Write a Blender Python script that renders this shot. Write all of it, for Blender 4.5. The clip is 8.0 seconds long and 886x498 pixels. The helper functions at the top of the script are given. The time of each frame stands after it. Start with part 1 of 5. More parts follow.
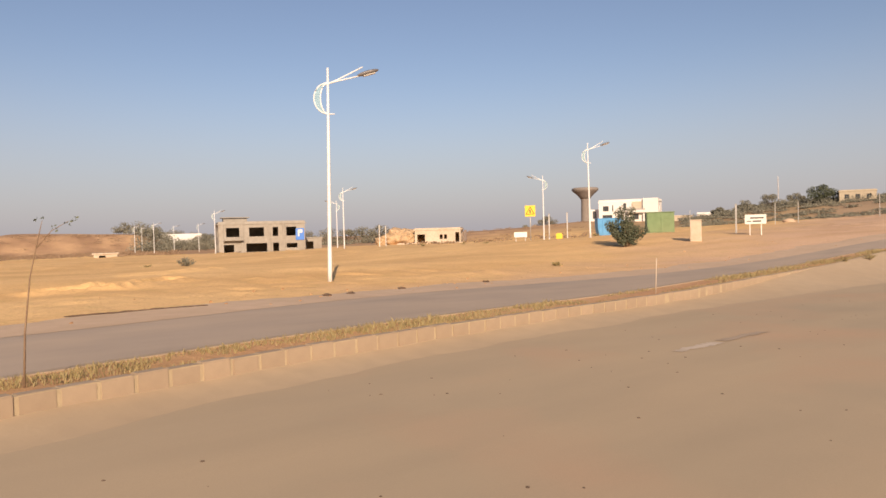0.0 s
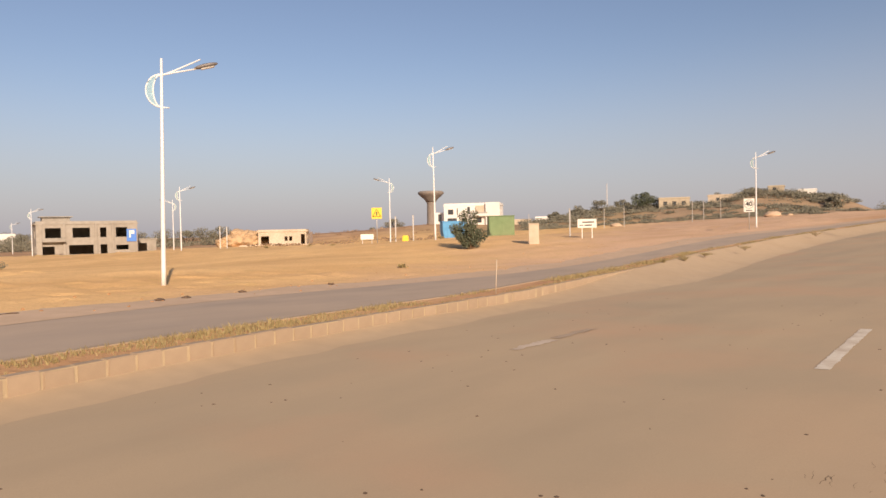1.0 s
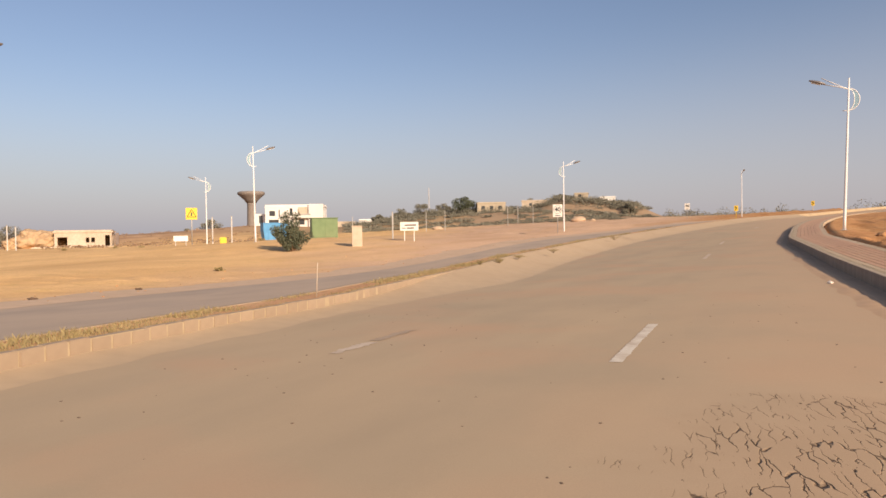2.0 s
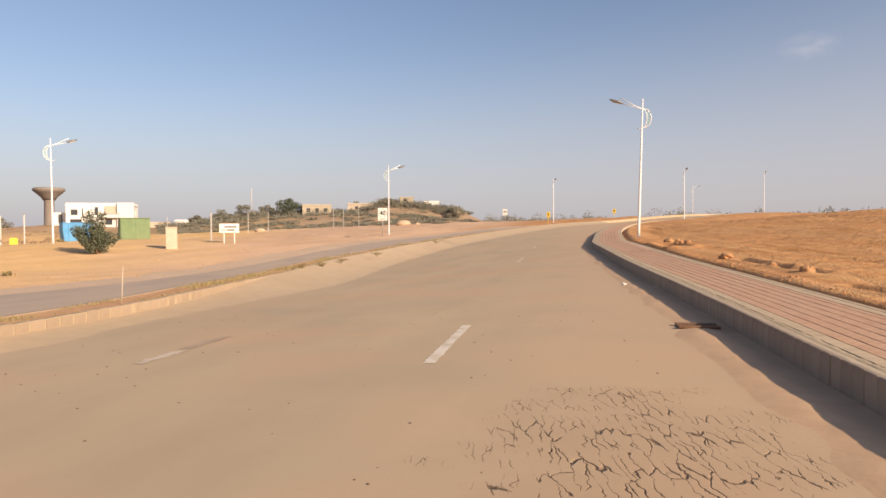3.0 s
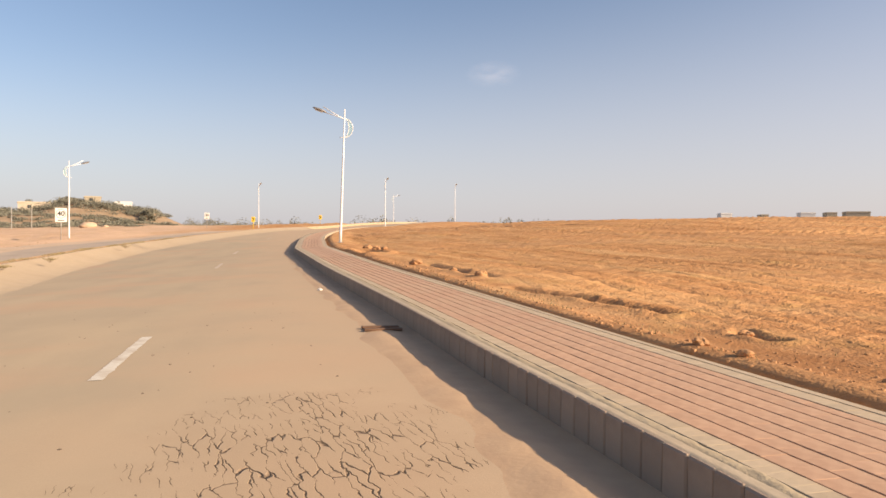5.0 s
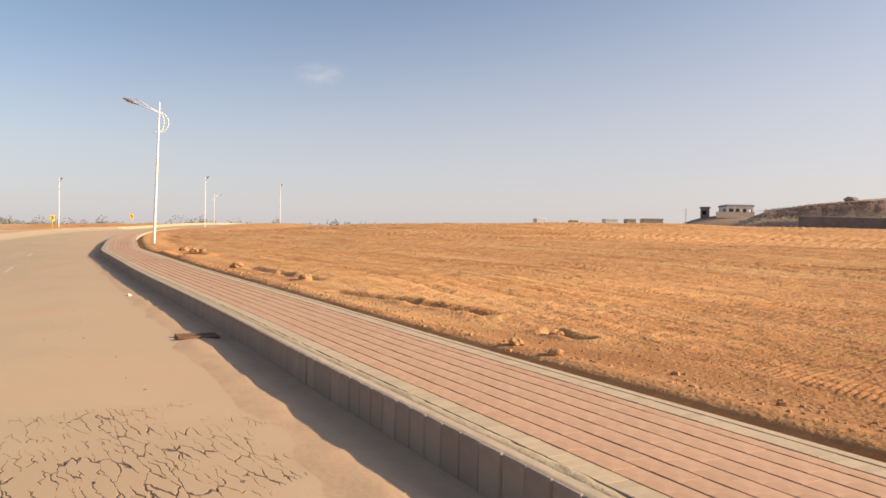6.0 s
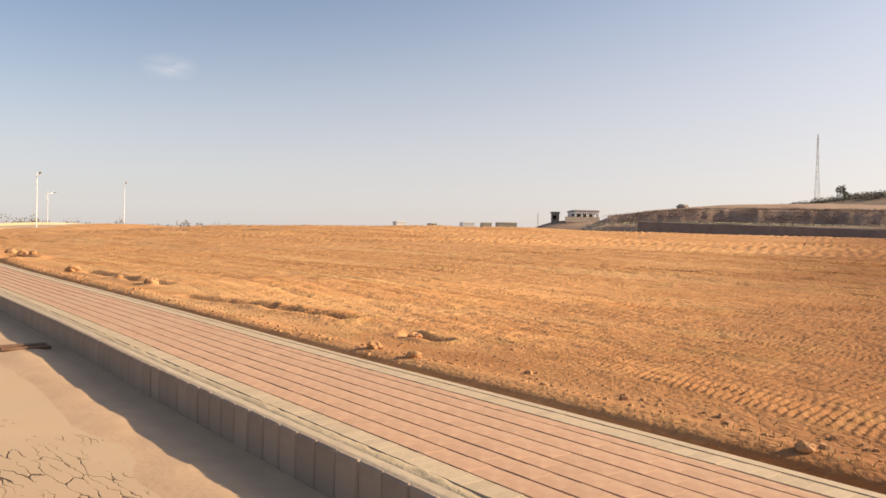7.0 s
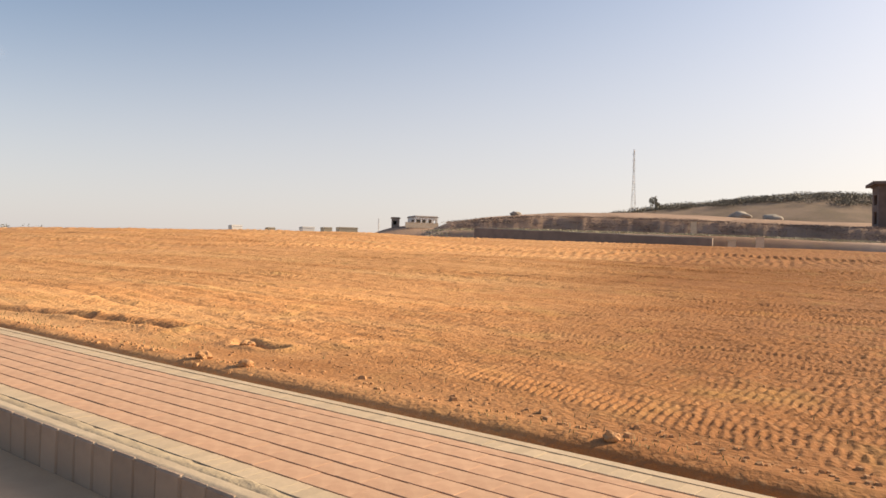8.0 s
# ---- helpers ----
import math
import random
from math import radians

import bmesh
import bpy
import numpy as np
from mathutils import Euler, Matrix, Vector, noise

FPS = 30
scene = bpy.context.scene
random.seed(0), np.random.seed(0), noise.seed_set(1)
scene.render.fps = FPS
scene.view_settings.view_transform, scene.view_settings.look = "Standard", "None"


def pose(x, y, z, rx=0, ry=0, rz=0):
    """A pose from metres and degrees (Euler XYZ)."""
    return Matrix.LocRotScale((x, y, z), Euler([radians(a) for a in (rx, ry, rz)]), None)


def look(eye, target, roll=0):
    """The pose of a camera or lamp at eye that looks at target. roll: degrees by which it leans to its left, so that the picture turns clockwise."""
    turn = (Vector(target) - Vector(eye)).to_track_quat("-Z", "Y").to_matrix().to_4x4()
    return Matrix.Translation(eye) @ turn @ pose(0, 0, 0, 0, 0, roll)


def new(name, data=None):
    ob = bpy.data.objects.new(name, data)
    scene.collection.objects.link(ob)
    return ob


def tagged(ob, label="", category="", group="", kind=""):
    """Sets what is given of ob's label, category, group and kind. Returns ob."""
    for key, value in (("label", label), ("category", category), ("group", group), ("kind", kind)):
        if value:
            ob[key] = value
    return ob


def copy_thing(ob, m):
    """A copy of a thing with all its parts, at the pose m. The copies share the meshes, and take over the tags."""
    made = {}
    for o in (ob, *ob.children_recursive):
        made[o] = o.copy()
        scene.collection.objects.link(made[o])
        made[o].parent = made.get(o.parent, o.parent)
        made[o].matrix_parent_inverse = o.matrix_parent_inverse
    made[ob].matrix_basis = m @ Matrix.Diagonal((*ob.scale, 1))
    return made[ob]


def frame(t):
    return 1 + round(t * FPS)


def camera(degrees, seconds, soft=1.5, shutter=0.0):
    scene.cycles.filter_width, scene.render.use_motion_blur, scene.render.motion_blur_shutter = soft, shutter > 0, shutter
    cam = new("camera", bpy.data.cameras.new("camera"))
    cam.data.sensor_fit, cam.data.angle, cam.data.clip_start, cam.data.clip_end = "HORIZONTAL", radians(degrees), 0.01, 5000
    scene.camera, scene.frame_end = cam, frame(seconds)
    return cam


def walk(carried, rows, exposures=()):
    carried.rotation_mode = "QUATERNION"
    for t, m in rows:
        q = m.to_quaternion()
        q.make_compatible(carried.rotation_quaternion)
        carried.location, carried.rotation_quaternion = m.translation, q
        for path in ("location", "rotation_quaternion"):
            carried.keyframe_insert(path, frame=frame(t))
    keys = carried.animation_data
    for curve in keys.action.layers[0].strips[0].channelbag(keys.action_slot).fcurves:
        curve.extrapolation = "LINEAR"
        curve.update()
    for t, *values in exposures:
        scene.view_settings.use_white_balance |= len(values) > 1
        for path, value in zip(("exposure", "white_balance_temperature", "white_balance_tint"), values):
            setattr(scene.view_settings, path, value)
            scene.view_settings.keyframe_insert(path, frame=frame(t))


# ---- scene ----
cam = camera(63.37, 8.0, soft=1.55, shutter=0.0)
ROWS = [
    (0.0, -0.296, 0.224, 1.532, -0.00, -1.32, 1.60),
    (0.5, -0.263, 0.308, 1.528, -6.16, -1.41, 1.41),
    (1.0, -0.230, 0.317, 1.517, -12.16, -1.44, 1.26),
    (1.5, -0.194, 0.299, 1.512, -18.59, -1.52, 1.03),
    (2.0, -0.166, 0.317, 1.522, -26.14, -1.51, 0.86),
    (2.2, -0.153, 0.303, 1.525, -29.18, -1.53, 0.74),
    (3.3, -0.096, 0.149, 1.547, -43.37, -1.34, 0.20),
    (3.5, -0.082, 0.117, 1.549, -45.49, -1.31, 0.17),
    (4.0, -0.033, 0.048, 1.548, -50.78, -1.24, -0.06),
    (4.5, 0.000, -0.000, 1.550, -56.34, -1.06, -0.26),
    (4.7, 0.003, -0.017, 1.553, -58.83, -1.02, -0.34),
    (5.8, 0.072, -0.048, 1.562, -74.36, -0.63, -0.75),
    (6.0, 0.084, -0.051, 1.573, -76.73, -0.58, -0.85),
    (6.5, 0.091, -0.054, 1.574, -82.30, -0.34, -0.98),
    (7.0, 0.140, -0.055, 1.576, -87.90, -0.19, -1.04),
    (7.5, 0.119, -0.085, 1.579, -93.93, 0.12, -1.12),
    (8.0, 0.077, -0.111, 1.588, -100.56, 0.45, -1.17),
]
walk(cam, [(t, pose(x, y, z, 90 + pitch, roll, yaw)) for t, x, y, z, yaw, pitch, roll in ROWS],
     exposures=[(0.0, 0.08, 7150, 21), (2.0, 0.14, 7000, 20.5), (4.5, 0.58, 7000, 17), (6.0, 0.58, 7100, 15.5), (6.7, 0.68, 7300, 15), (8.0, 0.70, 7400, 14)])

# ---- light ----
SUN_AZ, SUN_EL = 173.0, 24.0          # clockwise from +y, above the horizon
world = bpy.data.worlds.new("sky")
scene.world = world
world.use_nodes = True
wn = world.node_tree.nodes
sky = wn.new("ShaderNodeTexSky")
sky.sky_type = "NISHITA"
sky.sun_disc = False
sky.sun_elevation, sky.sun_rotation = radians(SUN_EL), radians(SUN_AZ)
sky.air_density, sky.dust_density, sky.ozone_density, sky.altitude = 1.0, 2.4, 2.0, 500
wn["Background"].inputs["Strength"].default_value = 0.107
# thick dust haze over the whole horizon
wl = world.node_tree.links
way = wn.new("ShaderNodeTexCoord")
split = wn.new("ShaderNodeSeparateXYZ")
wl.new(way.outputs["Generated"], split.inputs[0])
fade = wn.new("ShaderNodeMapRange")
fade.interpolation_type = "SMOOTHERSTEP"
fade.inputs["From Min"].default_value, fade.inputs["From Max"].default_value = -0.05, 0.40
fade.inputs["To Min"].default_value, fade.inputs["To Max"].default_value = 0.72, 0.0
haze = wn.new("ShaderNodeMix")
haze.data_type = "RGBA"
sunward = wn.new("ShaderNodeMapRange")
sunward.inputs["From Min"].default_value, sunward.inputs["From Max"].default_value = 1.0, -1.0
wl.new(split.outputs["Y"], sunward.inputs["Value"])
reach = wn.new("ShaderNodeMath")
reach.operation = "MULTIPLY_ADD"
wl.new(sunward.outputs[0], reach.inputs[0])
reach.inputs[1].default_value, reach.inputs[2].default_value = 1.15, 0.62
height = wn.new("ShaderNodeMath")
height.operation = "DIVIDE"
wl.new(split.outputs["Z"], height.inputs[0])
wl.new(reach.outputs[0], height.inputs[1])
wl.new(height.outputs[0], fade.inputs["Value"])
glow = wn.new("ShaderNodeMix")
glow.data_type = "RGBA"
glow.inputs["A"].default_value, glow.inputs["B"].default_value = (4.00, 4.18, 4.72, 1.0), (4.75, 4.55, 4.72, 1.0)
wl.new(sunward.outputs[0], glow.inputs["Factor"])
wl.new(glow.outputs["Result"], haze.inputs["B"])
wl.new(fade.outputs[0], haze.inputs["Factor"])
wl.new(sky.outputs[0], haze.inputs["A"])
wl.new(haze.outputs["Result"], wn["Background"].inputs["Color"])
sun_data = bpy.data.lights.new("sun", "SUN")
sun_data.energy, sun_data.angle, sun_data.color = 4.8, radians(0.7), (1.0, 0.87, 0.66)
sun = new("sun", sun_data)
sun.matrix_world = look((0, 0, 80), (-math.sin(radians(SUN_AZ)), -math.cos(radians(SUN_AZ)), 80 - math.tan(radians(SUN_EL))))


# ---- materials ----
def mix(nt, a, b, fac):
    n = nt.nodes.new("ShaderNodeMix")
    n.data_type = "RGBA"
    for sock, val in ((n.inputs["Factor"], fac), (n.inputs["A"], a), (n.inputs["B"], b)):
        if isinstance(val, bpy.types.NodeSocket):
            nt.links.new(val, sock)
        else:
            sock.default_value = (*val, 1.0) if isinstance(val, tuple) else val
    return n.outputs["Result"]


def noise_fac(nt, co, scale, lo=0.35, hi=0.65, detail=6.0, stretch=None, turn=0.0):
    if stretch:
        mp = nt.nodes.new("ShaderNodeMapping")
        mp.inputs["Scale"].default_value = stretch
        mp.inputs["Rotation"].default_value = (0, 0, radians(turn))
        nt.links.new(co, mp.inputs["Vector"])
        co = mp.outputs[0]
    n = nt.nodes.new("ShaderNodeTexNoise")
    n.inputs["Scale"].default_value, n.inputs["Detail"].default_value = scale, detail
    nt.links.new(co, n.inputs["Vector"])
    r = nt.nodes.new("ShaderNodeMapRange")
    r.inputs["From Min"].default_value, r.inputs["From Max"].default_value = lo, hi
    nt.links.new(n.outputs["Fac"], r.inputs["Value"])
    return r.outputs["Result"]


def streaks(nt, co, heading, along, across, lo=0.35, hi=0.65, detail=6.0):
    """Noise drawn out along a heading, in metres."""
    mp = nt.nodes.new("ShaderNodeMapping")
    mp.vector_type = "TEXTURE"
    mp.inputs["Rotation"].default_value = (0, 0, radians(heading))
    mp.inputs["Scale"].default_value = (along, across, 1)
    nt.links.new(co, mp.inputs["Vector"])
    return noise_fac(nt, mp.outputs[0], 1.0, lo, hi, detail)


def maths(nt, op, a, b=None, c=None):
    n = nt.nodes.new("ShaderNodeMath")
    n.operation = op
    for i, val in enumerate((a, b, c)):
        if val is None:
            continue
        if isinstance(val, bpy.types.NodeSocket):
            nt.links.new(val, n.inputs[i])
        else:
            n.inputs[i].default_value = val
    return n.outputs[0]


def blank(name):
    m = bpy.data.materials.new(name)
    m.use_nodes = True
    nt = m.node_tree
    co = nt.nodes.new("ShaderNodeTexCoord").outputs["Object"]
    return m, nt, nt.nodes["Principled BSDF"], co


def bump(nt, bsdf, height, strength, distance):
    b = nt.nodes.new("ShaderNodeBump")
    b.inputs["Strength"].default_value, b.inputs["Distance"].default_value = strength, distance
    nt.links.new(height, b.inputs["Height"])
    prev = bsdf.inputs["Normal"]
    if prev.is_linked:
        nt.links.new(prev.links[0].from_socket, b.inputs["Normal"])
    nt.links.new(b.outputs[0], prev)


def surface(name, a, b, stain, scale=6.0, rough=0.85, metal=0.0, relief=0.3, depth=0.004, vary=0.0, big=0.6):
    """A weathered surface: grain between a and b, larger stains, fine relief."""
    m, nt, bsdf, co = blank(name)
    col = mix(nt, a, b, noise_fac(nt, co, scale))
    col = mix(nt, col, stain, maths(nt, "MULTIPLY", noise_fac(nt, co, scale * 0.12, 0.45, 0.75), big))
    if vary:
        info = nt.nodes.new("ShaderNodeObjectInfo")
        hsv = nt.nodes.new("ShaderNodeHueSaturation")
        nt.links.new(maths(nt, "MULTIPLY_ADD", info.outputs["Random"], vary, 1 - vary / 2), hsv.inputs["Value"])
        nt.links.new(col, hsv.inputs["Color"])
        col = hsv.outputs[0]
    nt.links.new(col, bsdf.inputs["Base Color"])
    bsdf.inputs["Roughness"].default_value, bsdf.inputs["Metallic"].default_value = rough, metal
    if relief:
        bump(nt, bsdf, noise_fac(nt, co, scale * 5, 0.2, 0.8), relief, depth)
    return m


def soil_material():
    m, nt, bsdf, co = blank("orange_soil")
    col = mix(nt, (0.57, 0.298, 0.134), (0.46, 0.222, 0.096), noise_fac(nt, co, 1.6, 0.35, 0.7))
    col = mix(nt, col, (0.64, 0.385, 0.185), maths(nt, "MULTIPLY", streaks(nt, co, 52, 14.0, 1.3, 0.46, 0.68, 5), 0.6))
    col = mix(nt, col, (0.38, 0.165, 0.062), maths(nt, "MULTIPLY", streaks(nt, co, 46, 7.0, 0.8, 0.52, 0.7, 8), 0.6))
    # backlit shade painted as darker, redder earth on the far end of the field
    sep0 = nt.nodes.new("ShaderNodeSeparateXYZ")
    nt.links.new(co, sep0.inputs[0])
    field_shade = nt.nodes.new("ShaderNodeMapRange")
    field_shade.inputs["From Min"].default_value, field_shade.inputs["From Max"].default_value = -4.5, 3.0
    field_shade.inputs["To Max"].default_value = 1.0
    low = maths(nt, "MULTIPLY_ADD", sep0.outputs["X"], -0.55, maths(nt, "MULTIPLY", sep0.outputs["Y"], -1.0))
    nt.links.new(maths(nt, "MULTIPLY_ADD", noise_fac(nt, co, 0.4, 0.3, 0.7, 6, (1, 0.3, 1), 10), 5.0, low), field_shade.inputs["Value"])
    col = mix(nt, col, (0.30, 0.135, 0.056), field_shade.outputs[0])
    # pinkish earth across the far carriageway
    side = maths(nt, "ADD", maths(nt, "MULTIPLY", sep0.outputs["Y"], 0.763), maths(nt, "MULTIPLY", sep0.outputs["X"], -0.647))
    pink = nt.nodes.new("ShaderNodeMapRange")
    pink.inputs["From Min"].default_value, pink.inputs["From Max"].default_value = 6.0, 17.0
    nt.links.new(side, pink.inputs["Value"])
    col = mix(nt, col, mix(nt, (0.68, 0.455, 0.30), (0.58, 0.37, 0.23), streaks(nt, co, 30, 14.0, 3.5, 0.4, 0.68, 8)), pink.outputs[0])
    # yellower sand on the land past the far carriageway, paled further for its sunlit slope
    sep = nt.nodes.new("ShaderNodeSeparateXYZ")
    nt.links.new(co, sep.inputs[0])
    off = maths(nt, "ADD", maths(nt, "MULTIPLY", sep.outputs["Y"], 0.5), maths(nt, "MULTIPLY", sep.outputs["X"], -0.85))
    pale = nt.nodes.new("ShaderNodeMapRange")
    pale.inputs["From Min"].default_value, pale.inputs["From Max"].default_value = 9.0, 21.0
    nt.links.new(maths(nt, "MULTIPLY_ADD", noise_fac(nt, co, 0.12, 0.3, 0.7), 8.0, off), pale.inputs["Value"])
    col = mix(nt, col, mix(nt, (0.80, 0.52, 0.25), (0.67, 0.415, 0.19), streaks(nt, co, 22, 16.0, 4.0, 0.4, 0.66, 8)), pale.outputs[0])
    # browner earth on the hills behind the field
    away = maths(nt, "ADD", maths(nt, "MULTIPLY", sep.outputs["X"], 0.8), maths(nt, "MULTIPLY", sep.outputs["Y"], -0.6))
    brown = nt.nodes.new("ShaderNodeMapRange")
    brown.inputs["From Min"].default_value, brown.inputs["From Max"].default_value = 88.0, 112.0
    nt.links.new(maths(nt, "MULTIPLY_ADD", noise_fac(nt, co, 0.05, 0.3, 0.7), 14.0, away), brown.inputs["Value"])
    col = mix(nt, col, mix(nt, (0.33, 0.225, 0.165), (0.43, 0.30, 0.225), noise_fac(nt, co, 0.12, 0.4, 0.65, 8, (0.3, 1, 1), -25)), brown.outputs[0])
    back = nt.nodes.new("ShaderNodeMapRange")
    back.inputs["From Min"].default_value, back.inputs["From Max"].default_value = 190.0, 240.0
    nt.links.new(away, back.inputs["Value"])
    col = mix(nt, col, mix(nt, (0.20, 0.155, 0.115), (0.29, 0.215, 0.16), noise_fac(nt, co, 0.08, 0.4, 0.65, 8)), back.outputs[0])
    hill = maths(nt, "ADD", maths(nt, "MULTIPLY", sep.outputs["X"], 0.55), maths(nt, "MULTIPLY", sep.outputs["Y"], 0.83))
    hill_m = nt.nodes.new("ShaderNodeMapRange")
    hill_m.inputs["From Min"].default_value, hill_m.inputs["From Max"].default_value = 196.0, 216.0
    hill_m.inputs["To Max"].default_value = 0.75
    nt.links.new(hill, hill_m.inputs["Value"])
    col = mix(nt, col, mix(nt, (0.25, 0.19, 0.125), (0.34, 0.25, 0.165), noise_fac(nt, co, 0.15, 0.4, 0.65, 8)), hill_m.outputs[0])
    west = nt.nodes.new("ShaderNodeMapRange")
    west.inputs["From Min"].default_value, west.inputs["From Max"].default_value = 166.0, 192.0
    nt.links.new(maths(nt, "ADD", maths(nt, "MULTIPLY", sep.outputs["X"], -0.5), maths(nt, "MULTIPLY", sep.outputs["Y"], 0.85)), west.inputs["Value"])
    col = mix(nt, col, mix(nt, (0.38, 0.235, 0.145), (0.58, 0.37, 0.215), noise_fac(nt, co, 0.1, 0.4, 0.65, 8)), west.outputs[0])
    col = mix(nt, col, (0.30, 0.135, 0.06), maths(nt, "MULTIPLY", noise_fac(nt, co, 9.0, 0.53, 0.67, 8), 0.26))
    col = mix(nt, col, (0.68, 0.42, 0.22), maths(nt, "MULTIPLY", noise_fac(nt, co, 13.0, 0.56, 0.7, 6), 0.2))
    dry = noise_fac(nt, co, 0.9, 0.55, 0.72)
    col = mix(nt, col, (0.40, 0.30, 0.10), maths(nt, "MULTIPLY", dry, 0.22))
    nt.links.new(col, bsdf.inputs["Base Color"])
    bsdf.inputs["Roughness"].default_value = 0.95
    bsdf.inputs["Specular IOR Level"].default_value = 0.08
    vo = nt.nodes.new("ShaderNodeTexVoronoi")
    vo.feature = "SMOOTH_F1"
    vo.inputs["Scale"].default_value, vo.inputs["Smoothness"].default_value = 7.5, 0.4
    warp = nt.nodes.new("ShaderNodeTexNoise")
    warp.inputs["Scale"].default_value = 6.0
    nt.links.new(co, warp.inputs["Vector"])
    vm = nt.nodes.new("ShaderNodeVectorMath")
    vm.operation = "MULTIPLY_ADD"
    nt.links.new(warp.outputs["Color"], vm.inputs[0])
    vm.inputs[1].default_value = (0.25, 0.25, 0.0)
    nt.links.new(co, vm.inputs[2])
    nt.links.new(vm.outputs[0], vo.inputs["Vector"])
    clods = maths(nt, "MULTIPLY", maths(nt, "SUBTRACT", 1.0, vo.outputs["Distance"]), noise_fac(nt, co, 0.6, 0.4, 0.65, 4, (0.5, 0.16, 1), 6))
    bump(nt, bsdf, clods, 0.5, 0.04)
    bump(nt, bsdf, noise_fac(nt, co, 4.5, 0.2, 0.8, 10), 0.2, 0.02)
    bump(nt, bsdf, noise_fac(nt, co, 20.0, 0.2, 0.8, 8), 0.75, 0.018)
    return m


ROAD_TURN = 40.3                       # heading of the road, from +x


def road_material(name, dark, mid, dust, cracks):
    m, nt, bsdf, co = blank(name)
    col = mix(nt, dark, mid, noise_fac(nt, co, 0.5, 0.35, 0.7))
    col = mix(nt, col, dust, streaks(nt, co, ROAD_TURN, 5.5, 1.8, 0.3, 0.75, 4))
    col = mix(nt, col, tuple(c * 0.72 for c in mid), maths(nt, "MULTIPLY", streaks(nt, co, ROAD_TURN, 3.0, 1.0, 0.5, 0.8, 5), 0.22))
    if cracks:
        col = mix(nt, col, (0.56, 0.35, 0.22), maths(nt, "MULTIPLY", noise_fac(nt, co, 0.3, 0.5, 0.68, 5), 0.6))
        # orange sand swept towards the gutter
        place = nt.nodes.new("ShaderNodeSeparateXYZ")
        nt.links.new(co, place.inputs[0])
        across = maths(nt, "ADD", maths(nt, "MULTIPLY", place.outputs["Y"], math.cos(radians(ROAD_TURN))), maths(nt, "MULTIPLY", place.outputs["X"], -math.sin(radians(ROAD_TURN))))
        swept = nt.nodes.new("ShaderNodeMapRange")
        swept.inputs["From Min"].default_value, swept.inputs["From Max"].default_value = 2.6, -1.2
        swept.inputs["To Max"].default_value = 0.75
        nt.links.new(maths(nt, "MULTIPLY_ADD", noise_fac(nt, co, 0.7, 0.3, 0.7, 5), 2.0, maths(nt, "ADD", across, -1.0)), swept.inputs["Value"])
        col = mix(nt, col, (0.56, 0.385, 0.245), swept.outputs[0])
    grit = noise_fac(nt, co, 90.0, 0.3, 0.7, 3)
    col = mix(nt, col, tuple(c * 0.8 for c in mid), maths(nt, "MULTIPLY", grit, 0.25))
    bsdf.inputs["Roughness"].default_value = 0.9
    bsdf.inputs["Specular IOR Level"].default_value = 0.2
    bump(nt, bsdf, grit, 0.25, 0.003)
    if cracks:
        ns = nt.nodes.new("ShaderNodeTexNoise")
        ns.inputs["Scale"].default_value, ns.inputs["Detail"].default_value = 6.0, 9.0
        nt.links.new(co, ns.inputs["Vector"])
        vm = nt.nodes.new("ShaderNodeVectorMath")
        vm.operation = "MULTIPLY_ADD"
        nt.links.new(ns.outputs["Color"], vm.inputs[0])
        vm.inputs[1].default_value = (0.5, 1.5, 0.0)
        cm = nt.nodes.new("ShaderNodeMapping")
        cm.vector_type = "TEXTURE"
        cm.inputs["Rotation"].default_value = (0, 0, radians(ROAD_TURN + 8))
        cm.inputs["Scale"].default_value = (0.58, 0.085, 1)
        nt.links.new(co, cm.inputs["Vector"])
        nt.links.new(cm.outputs[0], vm.inputs[2])
        vo = nt.nodes.new("ShaderNodeTexVoronoi")
        vo.feature, vo.voronoi_dimensions = "DISTANCE_TO_EDGE", "2D"
        vo.inputs["Scale"].default_value = 1.0
        nt.links.new(vm.outputs[0], vo.inputs["Vector"])
        # worn patch beside the gutter
        mp = nt.nodes.new("ShaderNodeMapping")
        mp.vector_type = "TEXTURE"
        mp.inputs["Location"].default_value = (3.94, 3.00, 0)
        mp.inputs["Rotation"].default_value = (0, 0, radians(ROAD_TURN))
        mp.inputs["Scale"].default_value = (2.3, 1.32, 1)
        nt.links.new(co, mp.inputs["Vector"])
        ln = nt.nodes.new("ShaderNodeVectorMath")
        ln.operation = "LENGTH"
        nt.links.new(mp.outputs[0], ln.inputs[0])
        rim = maths(nt, "ADD", ln.outputs["Value"], maths(nt, "MULTIPLY", noise_fac(nt, co, 1.6, 0.3, 0.7), 0.7))
        patch = nt.nodes.new("ShaderNodeMapRange")
        patch.inputs["From Min"].default_value, patch.inputs["From Max"].default_value = 1.45, 0.75
        nt.links.new(rim, patch.inputs["Value"])
        width = maths(nt, "MULTIPLY", patch.outputs[0], maths(nt, "MULTIPLY", noise_fac(nt, co, 4.0, 0.40, 0.64), 0.10))
        line = nt.nodes.new("ShaderNodeMapRange")
        nt.links.new(vo.outputs["Distance"], line.inputs["Value"])
        nt.links.new(width, line.inputs["From Max"])
        line.inputs["From Min"].default_value = 0.0
        line.inputs["To Min"].default_value, line.inputs["To Max"].default_value = 1.0, 0.0
        crack = maths(nt, "MULTIPLY", line.outputs[0], maths(nt, "GREATER_THAN", width, 0.012))
        col = mix(nt, col, (0.40, 0.265, 0.16), maths(nt, "MULTIPLY", patch.outputs[0], 0.3))
